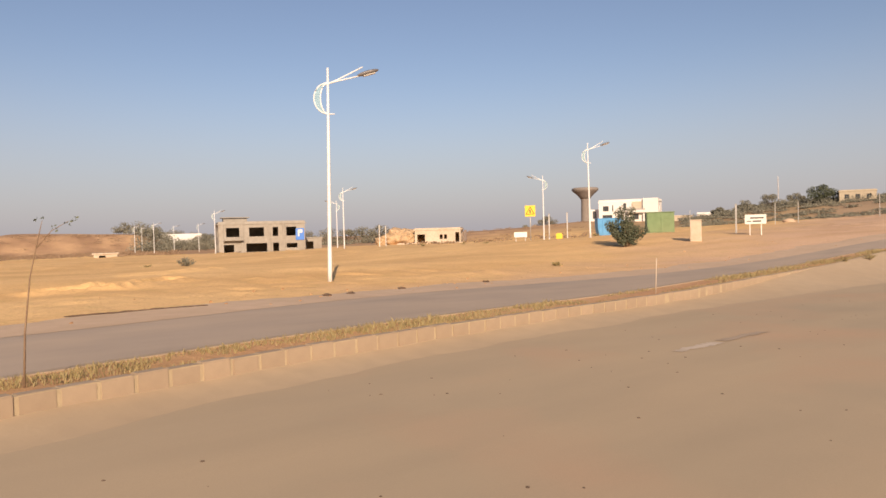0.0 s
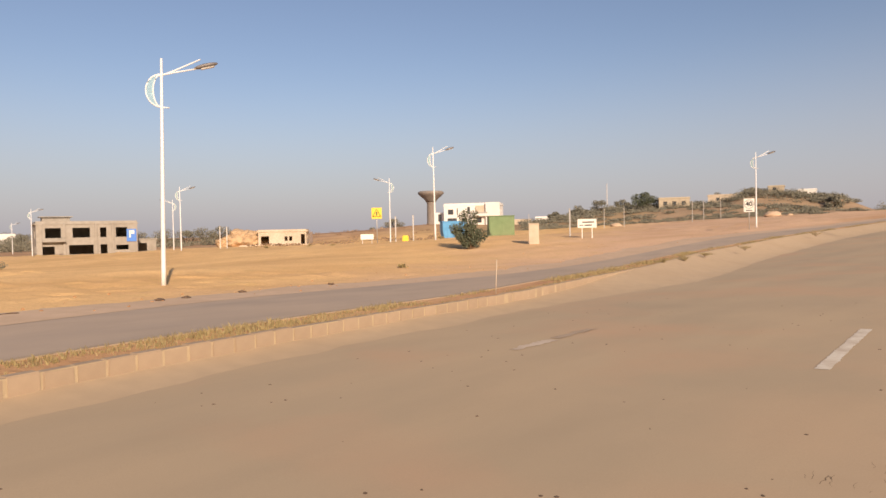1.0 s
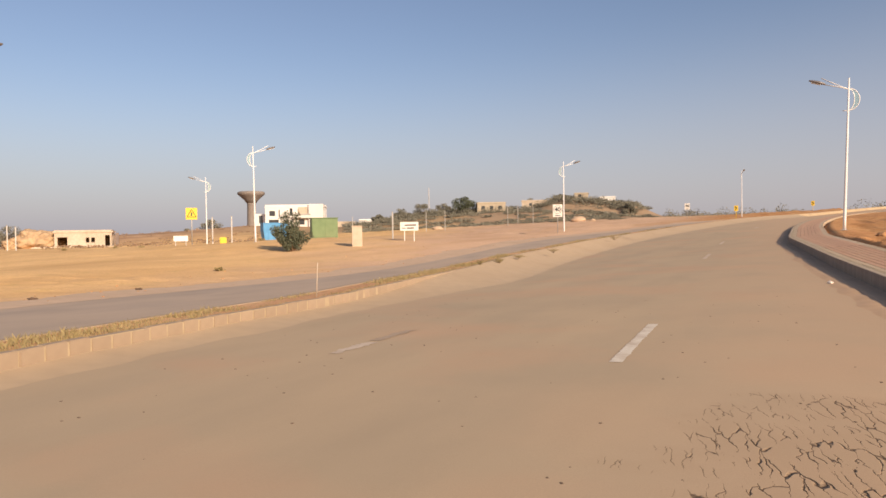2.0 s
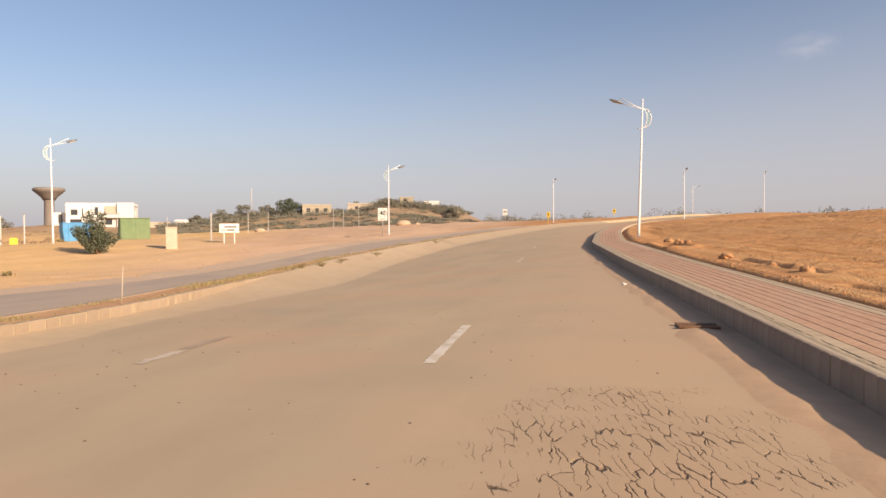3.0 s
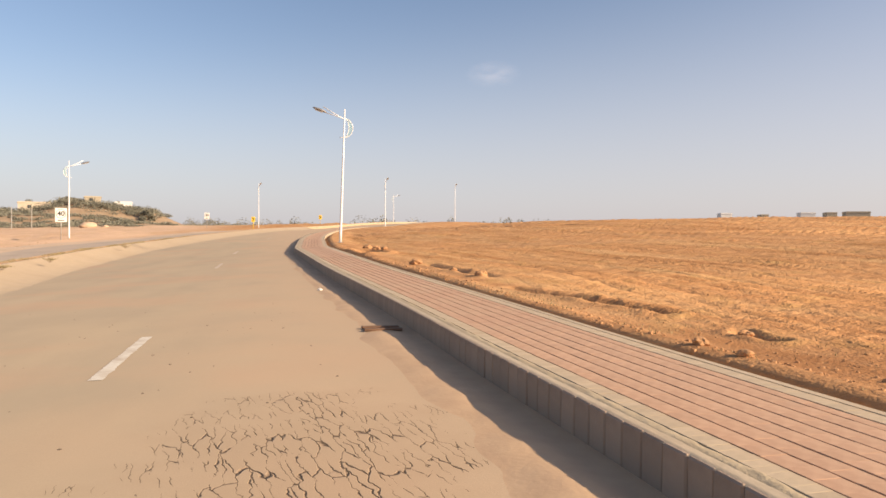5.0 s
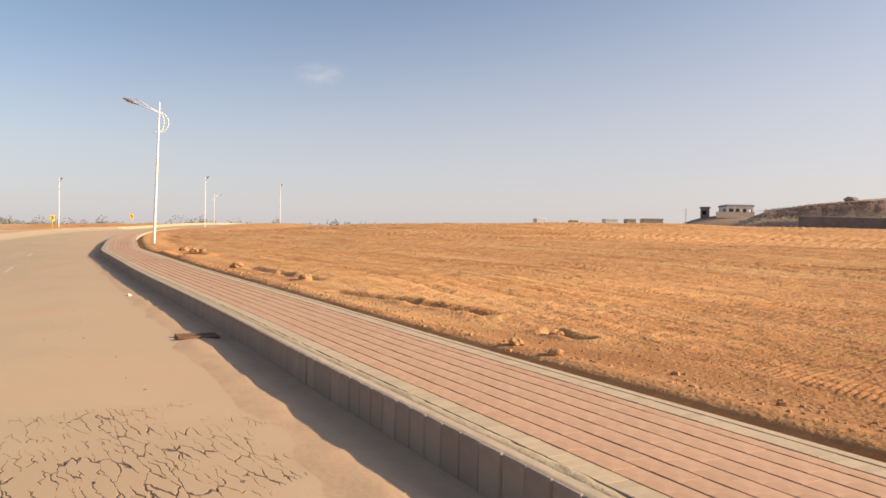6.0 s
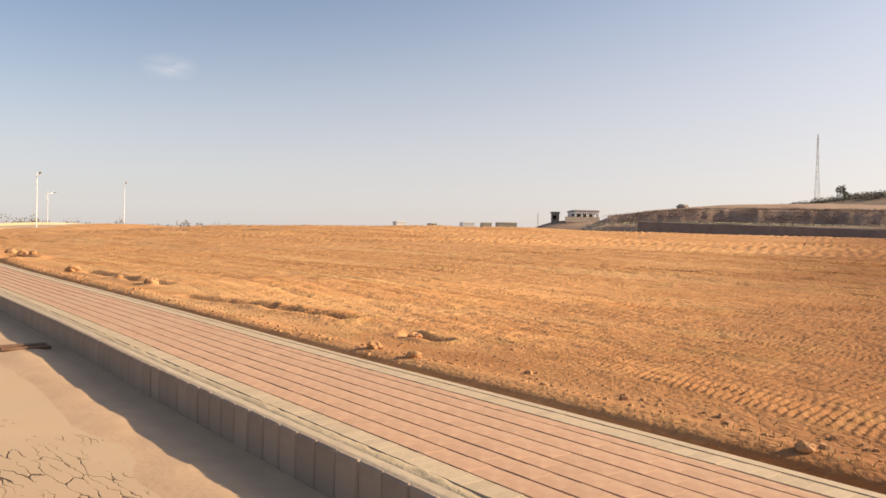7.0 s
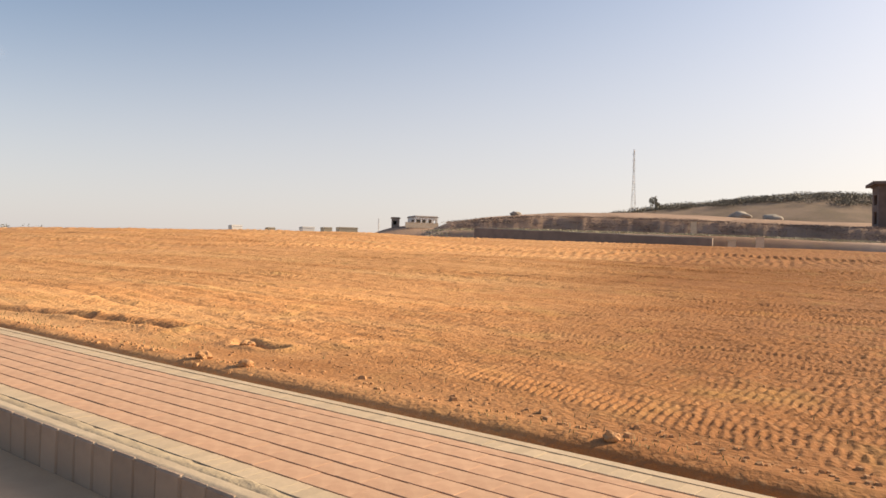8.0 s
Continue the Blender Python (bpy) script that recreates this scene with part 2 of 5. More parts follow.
        col = mix(nt, col, (0.075, 0.045, 0.028), maths(nt, "MULTIPLY", crack, 0.92))
        bump(nt, bsdf, maths(nt, "SUBTRACT", 1.0, crack), 0.7, 0.02)
    nt.links.new(col, bsdf.inputs["Base Color"])
    return m


def leaf_material(name, a, b, vary=0.3):
    m, nt, bsdf, co = blank(name)
    geo = nt.nodes.new("ShaderNodeNewGeometry")
    col = mix(nt, a, b, geo.outputs["Random Per Island"])
    nt.links.new(col, bsdf.inputs["Base Color"])
    bsdf.inputs["Roughness"].default_value = 0.7
    return m


M_SOIL = soil_material()
M_ROAD = road_material("dusty_asphalt", (0.42, 0.328, 0.222), (0.465, 0.355, 0.236), (0.52, 0.388, 0.25), True)
M_FAR_ROAD = road_material("grey_asphalt", (0.38, 0.305, 0.24), (0.44, 0.35, 0.275), (0.52, 0.395, 0.29), False)
# stone colour carries the face's shade; the next one is the sunlit top
M_KERB = surface("shaded_kerb_concrete", (0.30, 0.215, 0.155), (0.37, 0.27, 0.195), (0.25, 0.17, 0.115), 6, 0.92, relief=0.5, depth=0.006, vary=0.16)
M_CAP = surface("sunlit_kerb_top", (0.46, 0.36, 0.245), (0.53, 0.415, 0.285), (0.42, 0.30, 0.19), 6, 0.92, relief=0.4)
M_KERB_SANDY = surface("sandy_kerb_concrete", (0.335, 0.25, 0.175), (0.385, 0.29, 0.20), (0.36, 0.25, 0.16), 5, 0.9, vary=0.12)
M_MORTAR = surface("mortar", (0.41, 0.315, 0.20), (0.47, 0.365, 0.235), (0.34, 0.255, 0.16), 8, 0.95, relief=0.5, depth=0.008)
M_RED = surface("red_paver", (0.47, 0.27, 0.165), (0.54, 0.32, 0.20), (0.53, 0.36, 0.225), 9, 0.88, vary=0.10)
M_GREY = surface("grey_paver", (0.46, 0.35, 0.232), (0.52, 0.395, 0.265), (0.42, 0.30, 0.18), 9, 0.9, vary=0.16)
M_JOINT = surface("joint_sand", (0.17, 0.09, 0.055), (0.22, 0.12, 0.072), (0.27, 0.16, 0.095), 12, 0.95)
M_LINE = surface("worn_white_paint", (0.64, 0.55, 0.43), (0.72, 0.65, 0.54), (0.45, 0.33, 0.22), 18, 0.8, big=0.9)
M_LINE_FADED = surface("faded_paint", (0.54, 0.43, 0.32), (0.60, 0.49, 0.38), (0.42, 0.31, 0.21), 14, 0.85, big=0.9)
M_LINE_GHOST = surface("ghost_paint", (0.40, 0.30, 0.21), (0.44, 0.33, 0.23), (0.37, 0.27, 0.18), 14, 0.88, big=0.9)
M_WHITE = surface("white_painted_steel", (0.74, 0.73, 0.71), (0.79, 0.78, 0.76), (0.66, 0.62, 0.56), 3, 0.42, relief=0)
M_GREEN_PANEL = surface("pale_green_panel", (0.30, 0.52, 0.40), (0.36, 0.56, 0.45), (0.38, 0.5, 0.42), 3, 0.4, relief=0)
M_GREEN_PANEL.node_tree.nodes["Principled BSDF"].inputs["Alpha"].default_value = 0.22
M_LAMP_GREY = surface("grey_aluminium", (0.24, 0.22, 0.21), (0.30, 0.28, 0.27), (0.22, 0.19, 0.17), 5, 0.5, 0.5, relief=0)
M_LENS = surface("lamp_lens", (0.55, 0.52, 0.47), (0.62, 0.6, 0.55), (0.5, 0.45, 0.4), 3, 0.25, relief=0)
M_STEEL = surface("galvanised_steel", (0.42, 0.40, 0.37), (0.5, 0.48, 0.45), (0.36, 0.30, 0.24), 6, 0.5, 0.4, relief=0)
# distant pylon steel, its haze put into a paler base colour
M_HAZY_STEEL = surface("haze_paled_steel", (0.62, 0.58, 0.55), (0.70, 0.66, 0.62), (0.55, 0.5, 0.46), 6, 0.7, relief=0)
M_CONCRETE = surface("raw_concrete", (0.31, 0.28, 0.24), (0.37, 0.335, 0.29), (0.24, 0.205, 0.17), 1.2, 0.9)
M_TOWER = surface("tower_concrete", (0.22, 0.185, 0.16), (0.27, 0.225, 0.19), (0.17, 0.14, 0.12), 0.6, 0.9)
M_PLASTER = surface("white_plaster", (0.76, 0.73, 0.68), (0.82, 0.79, 0.74), (0.62, 0.56, 0.48), 0.8, 0.85)
M_CREAM = surface("cream_plaster", (0.43, 0.36, 0.26), (0.49, 0.41, 0.30), (0.37, 0.30, 0.22), 0.8, 0.85)
M_BRICKY = surface("pale_block_masonry", (0.52, 0.42, 0.31), (0.60, 0.5, 0.39), (0.42, 0.31, 0.21), 2.5, 0.9)
M_DARK_WALL = surface("dark_stone_wall", (0.20, 0.155, 0.13), (0.26, 0.20, 0.165), (0.16, 0.12, 0.10), 0.9, 0.95)
# concrete with the shade of a backlit silhouette put into its colour
M_BACKLIT_CONCRETE = surface("backlit_concrete", (0.12, 0.09, 0.08), (0.16, 0.12, 0.105), (0.09, 0.07, 0.06), 0.9, 0.95)
M_GLASS = surface("dark_window", (0.05, 0.055, 0.06), (0.07, 0.075, 0.08), (0.05, 0.05, 0.05), 1, 0.15, relief=0)
M_YELLOW = surface("yellow_sign_paint", (0.80, 0.52, 0.03), (0.84, 0.56, 0.05), (0.74, 0.47, 0.04), 4, 0.45, relief=0)
M_SIGN_WHITE = surface("white_sign_paint", (0.76, 0.72, 0.64), (0.82, 0.78, 0.71), (0.66, 0.60, 0.5), 4, 0.5, relief=0)
M_BLACK = surface("black_sign_paint", (0.03, 0.03, 0.03), (0.05, 0.05, 0.05), (0.05, 0.045, 0.04), 4, 0.5, relief=0)
M_BLUE_SIGN = surface("blue_sign_paint", (0.06, 0.20, 0.62), (0.08, 0.24, 0.68), (0.10, 0.22, 0.5), 4, 0.5, relief=0)
M_BLUE = surface("blue_painted_steel", (0.05, 0.26, 0.50), (0.07, 0.31, 0.58), (0.12, 0.25, 0.40), 2, 0.5)
M_GREEN = surface("green_painted_steel", (0.13, 0.20, 0.085), (0.16, 0.24, 0.105), (0.20, 0.20, 0.10), 1.5, 0.6)
M_RUST = surface("rusty_iron", (0.13, 0.065, 0.035), (0.19, 0.10, 0.055), (0.24, 0.15, 0.09), 9, 0.85)
M_BARK = surface("dry_bark", (0.22, 0.14, 0.085), (0.30, 0.20, 0.12), (0.16, 0.10, 0.06), 14, 0.9)
M_LEAF = leaf_material("dusty_leaf", (0.07, 0.085, 0.05), (0.13, 0.14, 0.085))
# far foliage: haze is painted in as a paler, greyer leaf colour
M_LEAF_FAR = leaf_material("haze_paled_leaf", (0.165, 0.16, 0.12), (0.235, 0.215, 0.155))
M_GRASS = leaf_material("dry_grass", (0.33, 0.25, 0.11), (0.24, 0.19, 0.085))
# dry scrub whose brown is lightened to stand for distance haze
M_PALE_SCRUB = leaf_material("haze_paled_dry_scrub", (0.24, 0.155, 0.09), (0.33, 0.22, 0.135))
M_BANK_SCRUB = leaf_material("brown_bank_scrub", (0.27, 0.185, 0.14), (0.20, 0.14, 0.11))
M_STRIP_GRASS = leaf_material("grey_green_grass", (0.27, 0.255, 0.17), (0.36, 0.315, 0.20))
# ridge trees, their leaf colour raised in place of haze
M_RIDGE = leaf_material("haze_paled_ridge_tree", (0.20, 0.175, 0.13), (0.14, 0.125, 0.095))
M_ROCK = surface("dry_clod", (0.40, 0.205, 0.09), (0.47, 0.25, 0.115), (0.36, 0.18, 0.08), 7, 0.95)
M_DARK_CLOD = surface("dark_clod", (0.09, 0.06, 0.04), (0.14, 0.09, 0.06), (0.2, 0.12, 0.07), 12, 0.95)
M_RUBBLE = surface("grey_rubble", (0.30, 0.255, 0.21), (0.38, 0.325, 0.27), (0.25, 0.20, 0.155), 2, 0.95)
M_HEAP = surface("heaped_soil", (0.50, 0.33, 0.185), (0.60, 0.41, 0.24), (0.40, 0.25, 0.135), 1.2, 0.95, relief=0.8, depth=0.12)
M_TARP = surface("white_rag", (0.74, 0.68, 0.60), (0.8, 0.75, 0.68), (0.6, 0.5, 0.4), 4, 0.8)


# ---- the lie of the land ----
def soft(u, w):
    return w * np.logaddexp(0, u / w)


def step(u, a, b):
    k = np.clip((u - a) / (b - a), 0, 1)
    return k * k * (3 - 2 * k)


def at(az, d):
    """The plan place d metres off, az degrees clockwise from +y."""
    return d * math.sin(radians(az)), d * math.cos(radians(az))


CA, SA = math.cos(radians(ROAD_TURN)), math.sin(radians(ROAD_TURN))
BEND_AT, BEND_R = 40.0, 220.0


def bulge(s, v):
    """The footpath side swings out a little before the bend."""
    swing = 0.00052 * np.clip(s - 5, 0, 37) ** 2 + 0.10 * step(s, 2, 9) + 0.36 * step(s, 8, 27) - 0.24 * step(s, 39, 50)
    return swing * np.clip((2 - v) / 4.35, 0, 1)


def road_xy(s, v):
    """Along the road and to its left, to plan x, y; it bends to the right past BEND_AT."""
    s, v = np.asarray(s, float), np.asarray(v, float)
    v = v + bulge(s, v)
    a = np.maximum(s - BEND_AT, 0) / BEND_R
    u = np.minimum(s, BEND_AT) + (BEND_R + v) * np.sin(a)
    w = (BEND_R + v) * np.cos(a) - BEND_R
    return u * CA - w * SA, u * SA + w * CA


def road_sv(x, y):
    u, w = x * CA + y * SA, -x * SA + y * CA
    a = np.arctan2(np.maximum(u - BEND_AT, 0), np.maximum(w + BEND_R, 1))
    s, v = np.where(u < BEND_AT, u, BEND_AT + BEND_R * a), np.where(u < BEND_AT, w, np.hypot(u - BEND_AT, w + BEND_R) - BEND_R)
    return s, v - bulge(s, v - 0.6)


def base_height(x, y):
    return (0.042 * (soft(x - 9, 5.0) - soft(x - 150, 20.0)) - 0.008 * (soft(y - 14, 5.0) - soft(y - 200, 20.0))
            - 0.01 * (soft(-x - 6, 4.0) - soft(-x - 150, 20.0)) - 0.06)


# spot heights: clockwise angle, distance, height
SPOTS = [(-9.56, 29.07, -0.50), (54.9, 46.3, 0.88), (11.3, 66, 0.70), (7.8, 92, -0.22), (-8, 101, -0.48), (-14.4, 171, -2.3), (35.5, 87, 0.87),
         (58.4, 121, 3.05), (63.9, 158, 4.75), (48.6, 140, 2.9), (0, 0, 0.0), (14, 55, 0.0), (19, 58, 0.2), (16.5, 85, 0.45), (-17.7, 146, -1.6), (-0.5, 150, -0.75),
         (-20, 60, -0.7), (-22.5, 205, -2.7), (14.5, 262, 3.3), (6.7, 74, 0.25)]
SPOT_R = 24.0
spot_xy = np.array([at(a, d) for a, d, _ in SPOTS])
spot_gap = np.hypot(spot_xy[:, None, 0] - spot_xy[None, :, 0], spot_xy[:, None, 1] - spot_xy[None, :, 1])
spot_w = np.linalg.solve(np.exp(-(spot_gap / SPOT_R) ** 2) + 0.02 * np.eye(len(SPOTS)),
                         np.array([z for _, _, z in SPOTS]) - base_height(spot_xy[:, 0], spot_xy[:, 1]))


def land(x, y):
    x, y = np.asarray(x, float), np.asarray(y, float)
    z = base_height(x, y)
    for (px, py), k in zip(spot_xy, spot_w):
        z = z + k * np.exp(-((x - px) ** 2 + (y - py) ** 2) / SPOT_R ** 2)
    return z


def mound(x, y, az, d, along, across, h, turn=0.0, sharp=2.0):
    """A smooth hill at az, d; along and across are its half lengths."""
    px, py = at(az, d)
    t = radians(90 - az + 90 + turn)
    a = ((x - px) * math.cos(t) + (y - py) * math.sin(t)) / along
    b = (-(x - px) * math.sin(t) + (y - py) * math.cos(t)) / across
    return h * np.exp(-(np.abs(a) ** sharp + np.abs(b) ** sharp))


def gutter_dip(v):
    """The asphalt falls into a shallow gutter at the foot of the kerb."""
    return -0.025 * step(KERB_R + 0.50 - np.asarray(v, float), 0, 0.42)


PAVE_OUT = -4.28        # outer edge of the footpath
KERB_R = -2.34         # foot of the right kerb
KERB_H = 0.29


def median_v(s):
    return 8.85 - 1.55 * np.exp(-np.maximum(s, -4) / 6.0) + 0.5 * step(s, 12, 22) + 1.5 * step(s, 20, 38) - 1.2 * step(s, 46, 70)


def med_rise(s):
    """Sand heaped on the median lifts it along the bend."""
    s = np.asarray(s, float)
    return 0.10 * step(s, 12, 20) + 0.22 * step(s, 18, 32) - 0.18 * step(s, 42, 62)


def far_edge(s):
    return 19.3 - 3.2 * np.exp(-(np.maximum(s, -20) / 10.0) ** 2)


def ground_height(x, y):
    x, y = np.asarray(x, float), np.asarray(y, float)
    z = land(x, y)
    s, v = road_sv(x, y)
    r = np.hypot(x, y)
    right = step(-v, 4.18, 4.6) * (s > -80)
    # the graded field rises to a crest and falls away behind it
    az = np.degrees(np.arctan2(x, y))
    field = step(-v, 5.0, 30.0)
    z = z + field * (0.92 * step(r, 8, 60) + 0.12 * np.exp(-((az - 94) / 12) ** 2) * step(r, 20, 60)) - field * 3.2 * step(r, 66, 120)
    z = z - field * 0.2 * step(az, 93, 101) * step(r, 25, 66)
    z = z + right * 0.235
    # trench behind the footpath and the low spoil bank beside it
    z = z - 0.24 * np.exp(-((v + 4.37) / 0.085) ** 2) * step(8.5 - s, 0, 3) + 0.045 * np.exp(-((v + 4.76) / 0.22) ** 2) * right
    # the road bed
    bed = step(v, -4.32, -4.05) * (1 - step(v, far_edge(s) - 0.4, far_edge(s) + 0.3)) * (1 - step(s, 330, 350))
    z = z - 0.22 * bed
    # soil bank behind the far carriageway
    left = step(v, far_edge(s) + 0.5, far_edge(s) + 7)
    z = z + left * 0.12 + 0.38 * np.exp(-((v - 32) / 5.0) ** 2) * step(45 - s, 0, 20) * step(s + 30, 0, 15)
    # hills
    z = z + mound(x, y, 30.0, 250, 40, 30, 4.0, 0, 4) + mound(x, y, 38.2, 255, 19, 16, 4.0, 0, 6)
    z = z + mound(x, y, -27.2, 300, 30, 26, 6.0, 0, 10) + mound(x, y, -34.0, 330, 60, 40, 3.0) + mound(x, y, 5.5, 265, 34, 40, 2.9, 0, 4)
    z = z + mound(x, y, 132.0, 180, 34, 40, 5.5, 0, 3) + mound(x, y, 99.0, 208, 17, 22, 6.1, 0, 3)
    z = z + mound(x, y, 121.0, 330, 70, 70, 18.0, 0, 3) + mound(x, y, 138.0, 380, 80, 80, 26.0, 0, 2)
    # two terraces behind the retaining wall, with a steep cut bank between them
    wall_r = np.interp(az, [100.5, 121.2], [112.0, 96.0])
    on = step(az, 95.5, 101.5) * (1 - step(az, 134, 142)) * step(r, wall_r + 1.5, wall_r + 7) * (1 - step(r, 182, 212))
    strip_z = np.interp(az, [100, 107, 120, 126, 138], [6.2, 6.4, 5.7, 5.3, 4.2]) - 0.9 + 0.9 * step(r, wall_r, 134)
    ragged = 1.6 * value_noise(az * 0.45, az * 0.1) + 0.7 * value_noise(az * 2.6, r * 0.3)
    bank_z = np.interp(az, [99, 104, 109, 114, 120, 126], [0.8, 2.2, 2.9, 3.0, 2.9, 2.5]) * step(r, 132 + ragged, 137 + ragged)
    top_z = np.interp(az, [96, 100, 104, 110, 116, 128], [0.8, 1.3, 1.9, 2.5, 2.9, 2.3]) * step(r, 138, 168)
    return z * (1 - on) + on * (strip_z + bank_z + top_z)


# ruts and ditch edges: two ends in plan, half width, depth
RUTS = [(14.6, 5.7, 13.3, 3.7, 0.15, 0.06), (13.3, 3.7, 11.7, 1.9, 0.15, 0.06), (21.5, 11.5, 18.4, 8.8, 0.2, 0.08), (18.4, 8.8, 17.0, 7.2, 0.2, 0.08),
        (30.0, 19.7, 26.8, 17.0, 0.4, 0.2), (9.9, 0.7, 9.5, 0.3, 0.12, 0.08),
        (-13.6, 24.0, -12.2, 25.5, 0.3, 0.24), (-12.2, 25.5, -11.2, 29.0, 0.3, 0.24), (-18.5, 42.0, -15.5, 47.0, 0.35, 0.3)]


def ruts(x, y):
    z = 0.0 * x
    for x0, y0, x1, y1, w, d in RUTS:
        dx, dy = x1 - x0, y1 - y0
        f = np.clip(((x - x0) * dx + (y - y0) * dy) / (dx * dx + dy * dy), 0, 1)
        r = np.hypot(x - x0 - f * dx, y - y0 - f * dy)
        wob = 1 + 0.35 * np.sin(7 * (x + y)) * np.sin(3.1 * (x - y))
        z = z - d * wob * np.exp(-(r / w) ** 2) + 0.45 * d * wob * np.exp(-((r - 1.9 * w) / w) ** 2)
    return z


def ground_at(x, y):
    return float(ground_height(x, y))


def hashed(i, j=0.0):
    q = np.sin(i * 127.1 + j * 311.7) * 43758.5453
    return q - np.floor(q)


def value_noise(x, y):
    i, j = np.floor(x), np.floor(y)
    a, b = x - i, y - j
    a, b = a * a * (3 - 2 * a), b * b * (3 - 2 * b)
    low = hashed(i, j) * (1 - a) + hashed(i + 1, j) * a
    return low * (1 - b) + (hashed(i, j + 1) * (1 - a) + hashed(i + 1, j + 1) * a) * b


def tracks(x, y, heading, width, gap, high, seed):
    """Passes of a tracked machine: side by side, each with its own lugs across it."""
    c, q = math.cos(radians(heading)), math.sin(radians(heading))
    a, b = x * c + y * q, -x * q + y * c
    b = b + 1.6 * np.sin(0.07 * a + seed) + 0.9 * value_noise(a * 0.16 + seed, b * 0.12)
    i = np.floor(b / width)
    f = b / width - i
    own = hashed(i, seed)
    depth = high * np.clip(0.3 + 1.3 * own * value_noise(a * 0.11 + 9 * own, i), 0, 1)
    wave = a / (gap * (0.8 + 0.5 * hashed(i, seed + 3))) + (hashed(i, seed + 7) - 0.5) * 2.2 * f + 0.4 * value_noise(a * 1.3, b * 2.1 + seed)
    lug = np.clip(0.45 + 1.4 * np.sin(2 * math.pi * wave), 0, 1)
    return depth * lug * np.sin(math.pi * f) ** 0.6 + 0.35 * high * (np.abs(f - 0.5) > 0.42) * own


def lug_marks(x, y, s, v, r):
    on = step(-v, 5.0, 6.6) * (r < 75)
    turned = step(value_noise(x * 0.11 + 4, y * 0.09), 0.42, 0.6)
    near = (1 - turned) * tracks(x, y, 44, 0.24, 0.088, 0.042, 1.0) + turned * tracks(x, y, 33, 0.27, 0.093, 0.044, 5.0)
    mid = (1 - turned) * tracks(x, y, 42, 0.44, 0.12, 0.076, 3.0) + turned * tracks(x, y, 34, 0.50, 0.13, 0.080, 8.0) - 0.02
    far = 0.9 * tracks(x, y, 54, 2.4, 0.50, 0.15, 2.0) + 0.6 * tracks(x, y, 40, 1.2, 0.34, 0.10, 6.0) - 0.24
    k = step(r, 30, 42)
    near = near + (mid - near) * step(r, 10.5, 17)
    clods = (value_noise(x * 5.2, y * 5.2) - 0.5) * 0.024 + (value_noise(x * 11 + 3, y * 11) - 0.5) * 0.016
    worn = 0.75 + 0.4 * step(value_noise(x * 0.35, y * 0.3 + 7), 0.3, 0.75)
    return on * worn * ((1 - k) * near + k * far + clods * (1 - 0.6 * k))


def rough(x, y):
    """Clods and ruts on open soil."""
    s, v = road_sv(x, y)
    r = np.hypot(x, y)
    open_soil = step(-v, 4.4, 5.1) + step(v, far_edge(s) + 0.3, far_edge(s) + 3)
    amp = open_soil * (0.3 + 0.7 * step(r, 5, 14))
    w = 0.014 * np.sin(1.9 * x + 0.7 * np.sin(1.3 * y)) * np.sin(2.3 * y + 1.1 * np.sin(0.9 * x)) + 0.05 * np.sin(0.37 * x + 1.0) * np.sin(0.29 * y + 0.5 * np.sin(0.2 * x))
    w = w + 0.010 * np.sin(5.1 * x + 2.2 * np.sin(1.7 * y)) * np.sin(4.3 * y + 1.9 * np.sin(2.1 * x))
    waste = step(v, far_edge(s) + 2.5, far_edge(s) + 6) * (r < 190) * step(value_noise(x * 0.06 + 2, y * 0.09), 0.35, 0.7)
    heaps = np.maximum(0.16 * (value_noise(x * 0.45, y * 0.6) - 0.4), 0) + np.maximum(0.10 * (value_noise(x * 1.1 + 5, y * 1.4) - 0.45), 0)
    return amp * w + ruts(x, y) + lug_marks(x, y, s, v, r) + waste * heaps * (1 + r / 60)


# ---- mesh helpers ----
def part(name, bm, material, parent=None, label=""):
    me = bpy.data.meshes.new(name)
    bm.to_mesh(me)
    bm.free()
    me.materials.append(material)
    ob = new(name, me)
    ob.parent = parent
    if label:
        ob["label"] = label
    return ob


def sheet(name, verts, faces, material, smooth=True):
    me = bpy.data.meshes.new(name)
    me.from_pydata(verts, [], faces)
    me.materials.append(material)
    if smooth:
        me.polygons.foreach_set("use_smooth", [True] * len(me.polygons))
    me.update()
    return new(name, me)


def grid_faces(n, m):
    i, j = np.meshgrid(np.arange(n - 1), np.arange(m - 1), indexing="ij")
    a = (i * m + j).ravel()
    return np.stack([a, a + m, a + m + 1, a + 1], 1).tolist()


def thing(name, x, y, z, turn=0.0, label="", category="", group="", kind=""):
    ob = new(name)
    ob.empty_display_size = 0.2
    ob.matrix_basis = pose(x, y, z, 0, 0, turn)
    return tagged(ob, label, category, group, kind)


def box(bm, sx, sy, sz, x=0, y=0, z=0, m=None, bevel=0.0):
    """A box of that size whose base centre is at x, y, z."""
    mat = Matrix.Translation((x, y, z + sz / 2)) @ Matrix.Diagonal((sx, sy, sz, 1))
    r = bmesh.ops.create_cube(bm, size=1, matrix=(m or Matrix()) @ mat)
    if bevel:
        edges = list({e for v in r["verts"] for e in v.link_edges})
        bmesh.ops.bevel(bm, geom=edges, offset=bevel, segments=2 if bevel > 0.012 else 1, affect="EDGES")
    return bm


